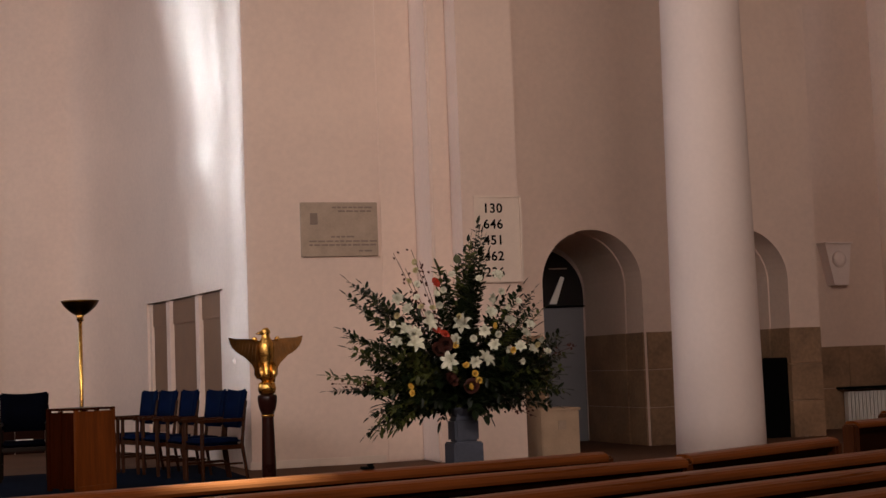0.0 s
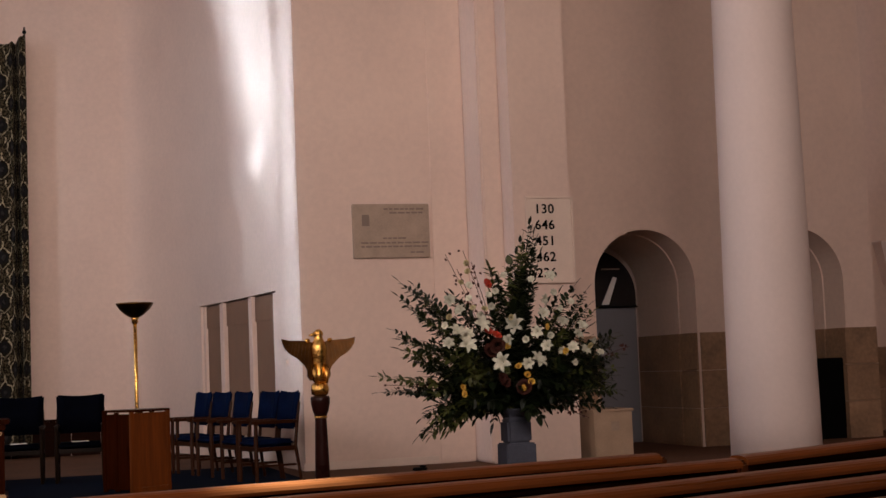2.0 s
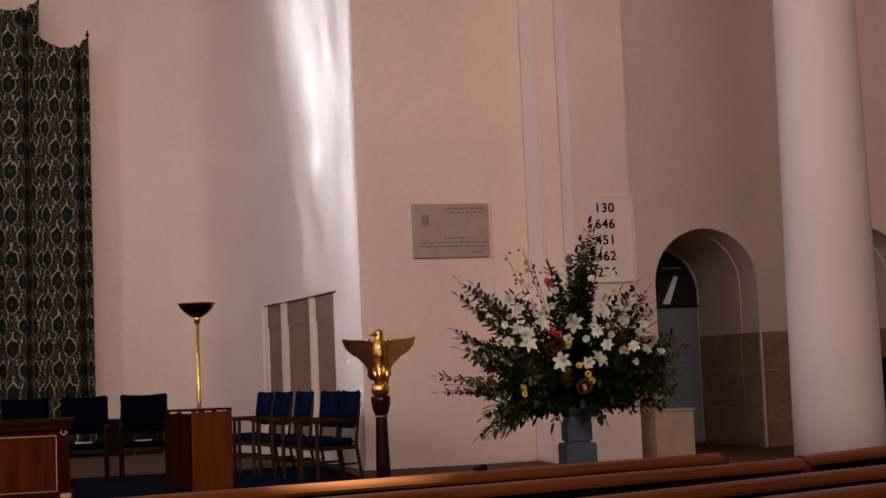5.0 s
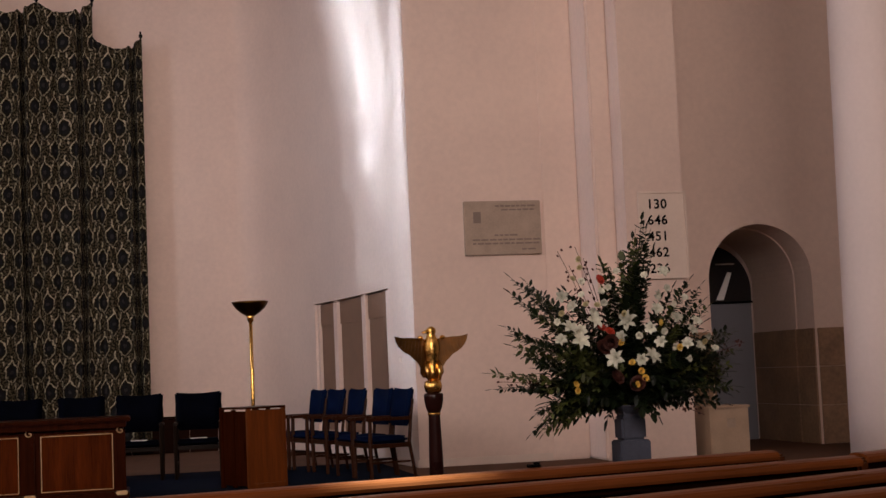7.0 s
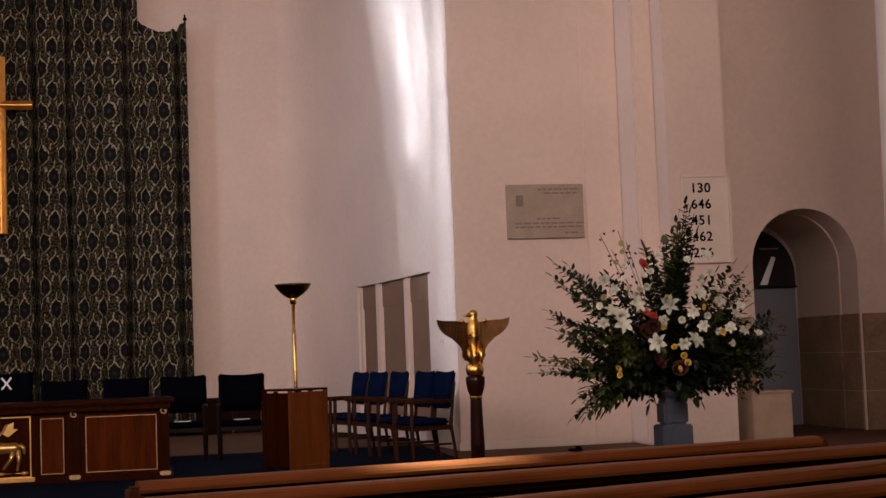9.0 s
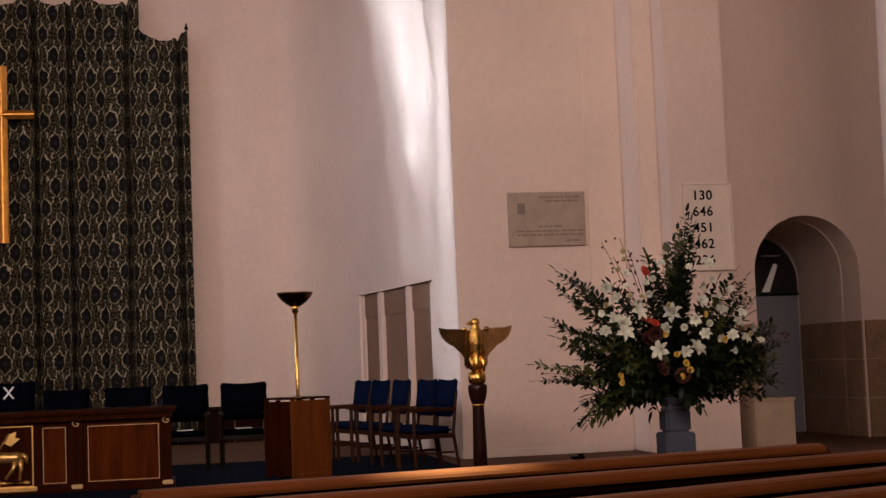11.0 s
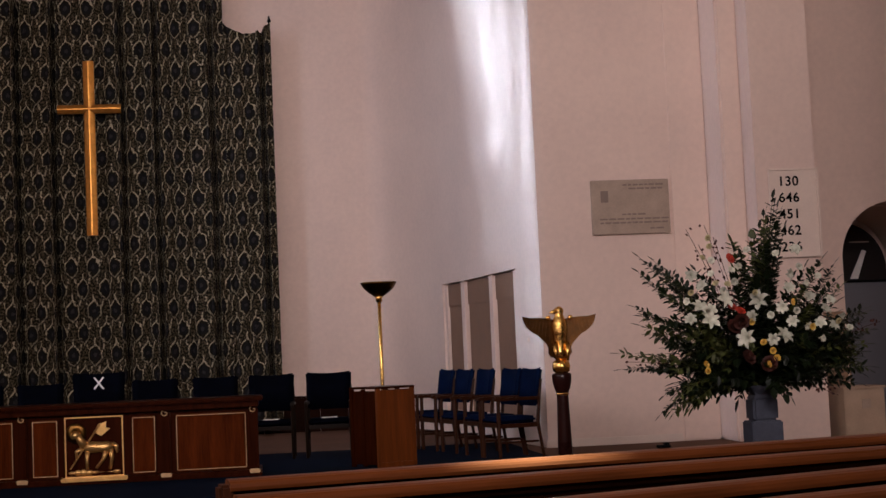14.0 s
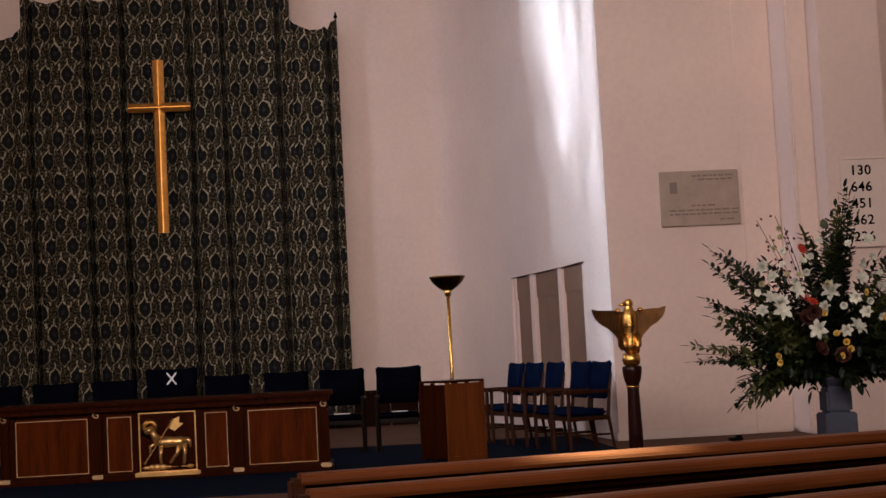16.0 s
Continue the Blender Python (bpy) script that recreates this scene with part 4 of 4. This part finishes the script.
# tips of the long outer sprays, seen as the outline of the bunch: x, z, length of leaf
OUT = ((-0.96, 1.19), (-1.02, 1.05), (-0.85, 1.12), (-0.75, 1.02), (-1.07, 0.67), (-1.01, 0.76), (-1.2, 0.37), (-1.25, 0.24), (-0.95, 0.23), (-0.84, -0.16), (-0.89, 0.01), (-0.81, -0.04), (-0.64, -0.07),
       (-0.41, -0.01), (-0.1, 1.24), (-0.12, 1.29), (0.24, 1.66), (0.18, 1.58), (0.14, 1.5), (0.15, 1.43), (0.12, 1.35), (0.18, 1.25), (0.53, 1.09), (0.66, 1.06), (0.76, 0.87), (0.89, 0.66), (1.01, 0.64),
       (1.03, 0.48), (1.02, 0.3), (0.92, 0.15), (0.8, 0.21), (0.69, 0.41), (0.95, 0.40), (0.86, 0.30), (0.90, 0.55), (0.80, 0.44), (0.70, 0.95), (0.60, 0.80), (0.12, 1.52), (0.08, 1.40), (0.06, 1.30), (-0.55, 1.04), (-0.92, 0.47), (-0.81, 0.85))
for x, z in OUT:
    ln = rng.uniform(0.075, 0.10)
    for k in range(3):
        tip = Vector((x * (1 - 0.10 * k) + rng.uniform(-.04, .04) * k, rng.uniform(-0.3, 0.2), z * (1 - 0.08 * k) + rng.uniform(-.05, .05) * k))
        spray(tip, LEAF if rng.random() < 0.72 else LEAF_LIGHT, ln, ln * rng.uniform(0.46, 0.60), 24, rng.uniform(0.02, 0.10) if z > 0.2 else 0.16)
# inner foliage
for k in range(110):
    a = rng.uniform(-0.1, math.pi + 0.1)
    r = rng.uniform(0.35, 0.8)
    tip = Vector((r * math.cos(a) * 1.05, rng.uniform(-0.42, 0.25), 0.10 + r * math.sin(a) * 1.12))
    spray(tip, LEAF if rng.random() < 0.8 else LEAF_LIGHT, rng.uniform(0.10, 0.15), rng.uniform(0.045, 0.065), 13, 0.05, 0.25)
# drooping yellow-green sprays on the low left side
for k in range(12):
    tip = Vector((rng.uniform(-0.85, -0.45), rng.uniform(-0.45, -0.1), rng.uniform(-0.12, 0.38)))
    spray(tip, LEAF_LIGHT, rng.uniform(0.08, 0.12), rng.uniform(0.035, 0.05), 12, 0.14, 0.35)
for k in range(34):
    a = rng.uniform(0, 2 * math.pi)
    tip = Vector((rng.uniform(0.15, 0.55) * math.cos(a), -0.1 + 0.3 * math.sin(a), rng.uniform(-0.06, 0.3)))
    spray(tip, LEAF, rng.uniform(0.09, 0.13), rng.uniform(0.05, 0.065), 10, 0.12, 0.3)
# thin twigs with berries
for x, z in ((-0.64, 1.39), (-0.48, 1.42), (-0.54, 1.26), (-0.41, 1.32), (-1.22, 0.3), (1.02, 0.55), (0.61, -0.06)):
    bm = bmesh.new()
    tip = Vector((x, -0.2, z))
    pts = bend(ORIGIN.copy(), tip, 0.06)
    tube(bm, pts, 0.003, 4)
    for i in range(12):
        k = rng.uniform(0.55, 1)
        j = min(int(k * 9), 8)
        p = pts[j].lerp(pts[j + 1], k * 9 - j) + Vector((rng.uniform(-.05, .05), rng.uniform(-.03, .03), rng.uniform(-.04, .04)))
        leaf(bm, p, Vector((rng.uniform(-1, 1), -0.3, rng.uniform(-1, 1))), Vector((0, -1, 0.3)), 0.03, 0.022)
    part("twig", bm, RUSSET, fl, "thin russet twig with small leaves")


def lily_mesh(size, open_k=1.0):
    bm = bmesh.new()
    for k in range(6):
        a = k * math.pi / 3
        o = Vector((math.cos(a), math.sin(a), 0))
        t = Vector((-math.sin(a), math.cos(a), 0))
        w = 0.30 if k % 2 else 0.22
        prev = None
        for i, (r, z, ww) in enumerate(((0.03, 0.0, 0.05), (0.16, 0.35, 0.6), (0.42, 0.62, 1.0), (0.75, 0.68, 0.8), (1.0, 0.52, 0.08))):
            c = o * r * open_k + Vector((0, 0, z))
            rowv = [bm.verts.new((c + t * w * ww * s + Vector((0, 0, 0.05 * abs(s)))) * size) for s in (-1, 0, 1)]
            if prev:
                for j in range(2):
                    bm.faces.new((prev[j], prev[j + 1], rowv[j + 1], rowv[j]))
            prev = rowv
    me = bpy.data.meshes.new("lily")
    bm.to_mesh(me)
    bm.free()
    me.materials.append(LILY)
    for p in me.polygons:
        p.use_smooth = True
    return me


def rose_mesh(name, mat, size):
    bm = bmesh.new()
    for ring, (n, r, h, tilt) in enumerate(((3, 0.25, 0.9, 10), (5, 0.5, 0.8, 25), (7, 0.85, 0.6, 50))):
        for k in range(n):
            a = 2 * math.pi * k / n + ring
            o = Vector((math.cos(a), math.sin(a), 0))
            t = Vector((-math.sin(a), math.cos(a), 0))
            vs = []
            for u, v in ((-1, 0), (1, 0), (1.1, 0.7), (0, 1.0), (-1.1, 0.7)):
                q = o * (0.15 + (r - 0.15) * v) + t * u * 0.9 * (0.2 + 0.55 * v) * (0.5 + 0.5 * r) + Vector((0, 0, h * v ** 0.6 * (1 - 0.35 * r)))
                vs.append(bm.verts.new(q * size))
            bm.faces.new(vs)
    me = bpy.data.meshes.new(name)
    bm.to_mesh(me)
    bm.free()
    me.materials.append(mat)
    return me


def facing(x, y, z):
    way = Vector((x * 0.6 + rng.uniform(-.8, .8), -1 + rng.uniform(-.2, .4), 0.3 + rng.uniform(-.7, .6) + 0.3 * (z - 0.5)))
    return Matrix.Translation((x, y, z)) @ way.to_track_quat("Z", "Y").to_matrix().to_4x4() @ Matrix.Rotation(rng.uniform(0, 6), 4, "Z")


BIG, MID, BUD = lily_mesh(0.092), lily_mesh(0.074, 0.8), lily_mesh(0.08, 0.42)
# x, z of each lily head; the first few stand out fully open
LILIES = ((-0.09, 0.76), (-0.25, 0.45), (0.07, 0.44), (-0.55, 0.6), (-0.44, 0.77), (-0.64, 0.69), (-0.02, 0.64), (-0.17, 0.62), (-0.56, 0.89), (-0.46, 0.98), (-0.29, 0.93), (0.24, 0.68), (0.44, 0.65), (0.6, 0.62), (0.36, 0.43), (0.18, 0.57),
          (0.12, 0.97), (0.25, 0.89), (0.05, 1.12), (-0.72, 0.77), (-0.48, 1.1), (-0.26, 1.03), (-0.19, 1.16), (-0.72, 0.61), (0.49, 0.51), (0.01, 0.44), (-0.66, 0.98), (-0.37, 0.84), (0.23, 1.02), (0.38, 0.92), (-0.37, 1.0), (0.30, 0.55), (0.52, 0.72), (0.34, 0.76), (0.66, 0.48), (0.14, 0.84), (-0.52, 0.70), (0.42, 0.54), (0.08, 0.70), (0.20, 1.15))
for k, (x, z) in enumerate(LILIES):
    me = BIG if k < 6 else (MID if rng.random() < 0.45 else BUD)
    shared("lily", me, fl, facing(x, rng.uniform(-0.50, -0.38) if k < 6 else rng.uniform(-0.48, -0.30), z))
YM, CM, RM, DM = rose_mesh("yellow_rose", YELLOW, 0.036), rose_mesh("cream_rose", CREAM_FL, 0.034), rose_mesh("red_rose", RED, 0.055), rose_mesh("russet_bloom", RUSSET, 0.085)
for me, nm, spots in ((YM, "yellow_bloom", ((0.16, 0.74), (-0.02, 0.34), (0.01, 0.28), (-0.08, 0.23), (-0.59, 0.25), (0.33, 0.53), (-0.12, 0.41), (-0.2, 0.59), (-0.58, 0.2))),
                      (CM, "cream_bloom", ((-0.52, 1.22), (-0.54, 1.29), (-0.58, 1.13), (-0.49, 0.91), (-0.4, 0.9), (-0.71, 0.85), (0.54, 0.57), (-0.17, 0.83))),
                      (RM, "red_bloom", ((-0.37, 1.11), (-0.34, 0.7), (-0.31, 0.67))),
                      (DM, "russet_bloom", ((-0.35, 0.54), (-0.31, 0.60), (-0.25, 0.29), (-0.04, 0.23)))):
    for x, z in spots:
        shared(nm, me, fl, facing(x, rng.uniform(-0.50, -0.38), z))
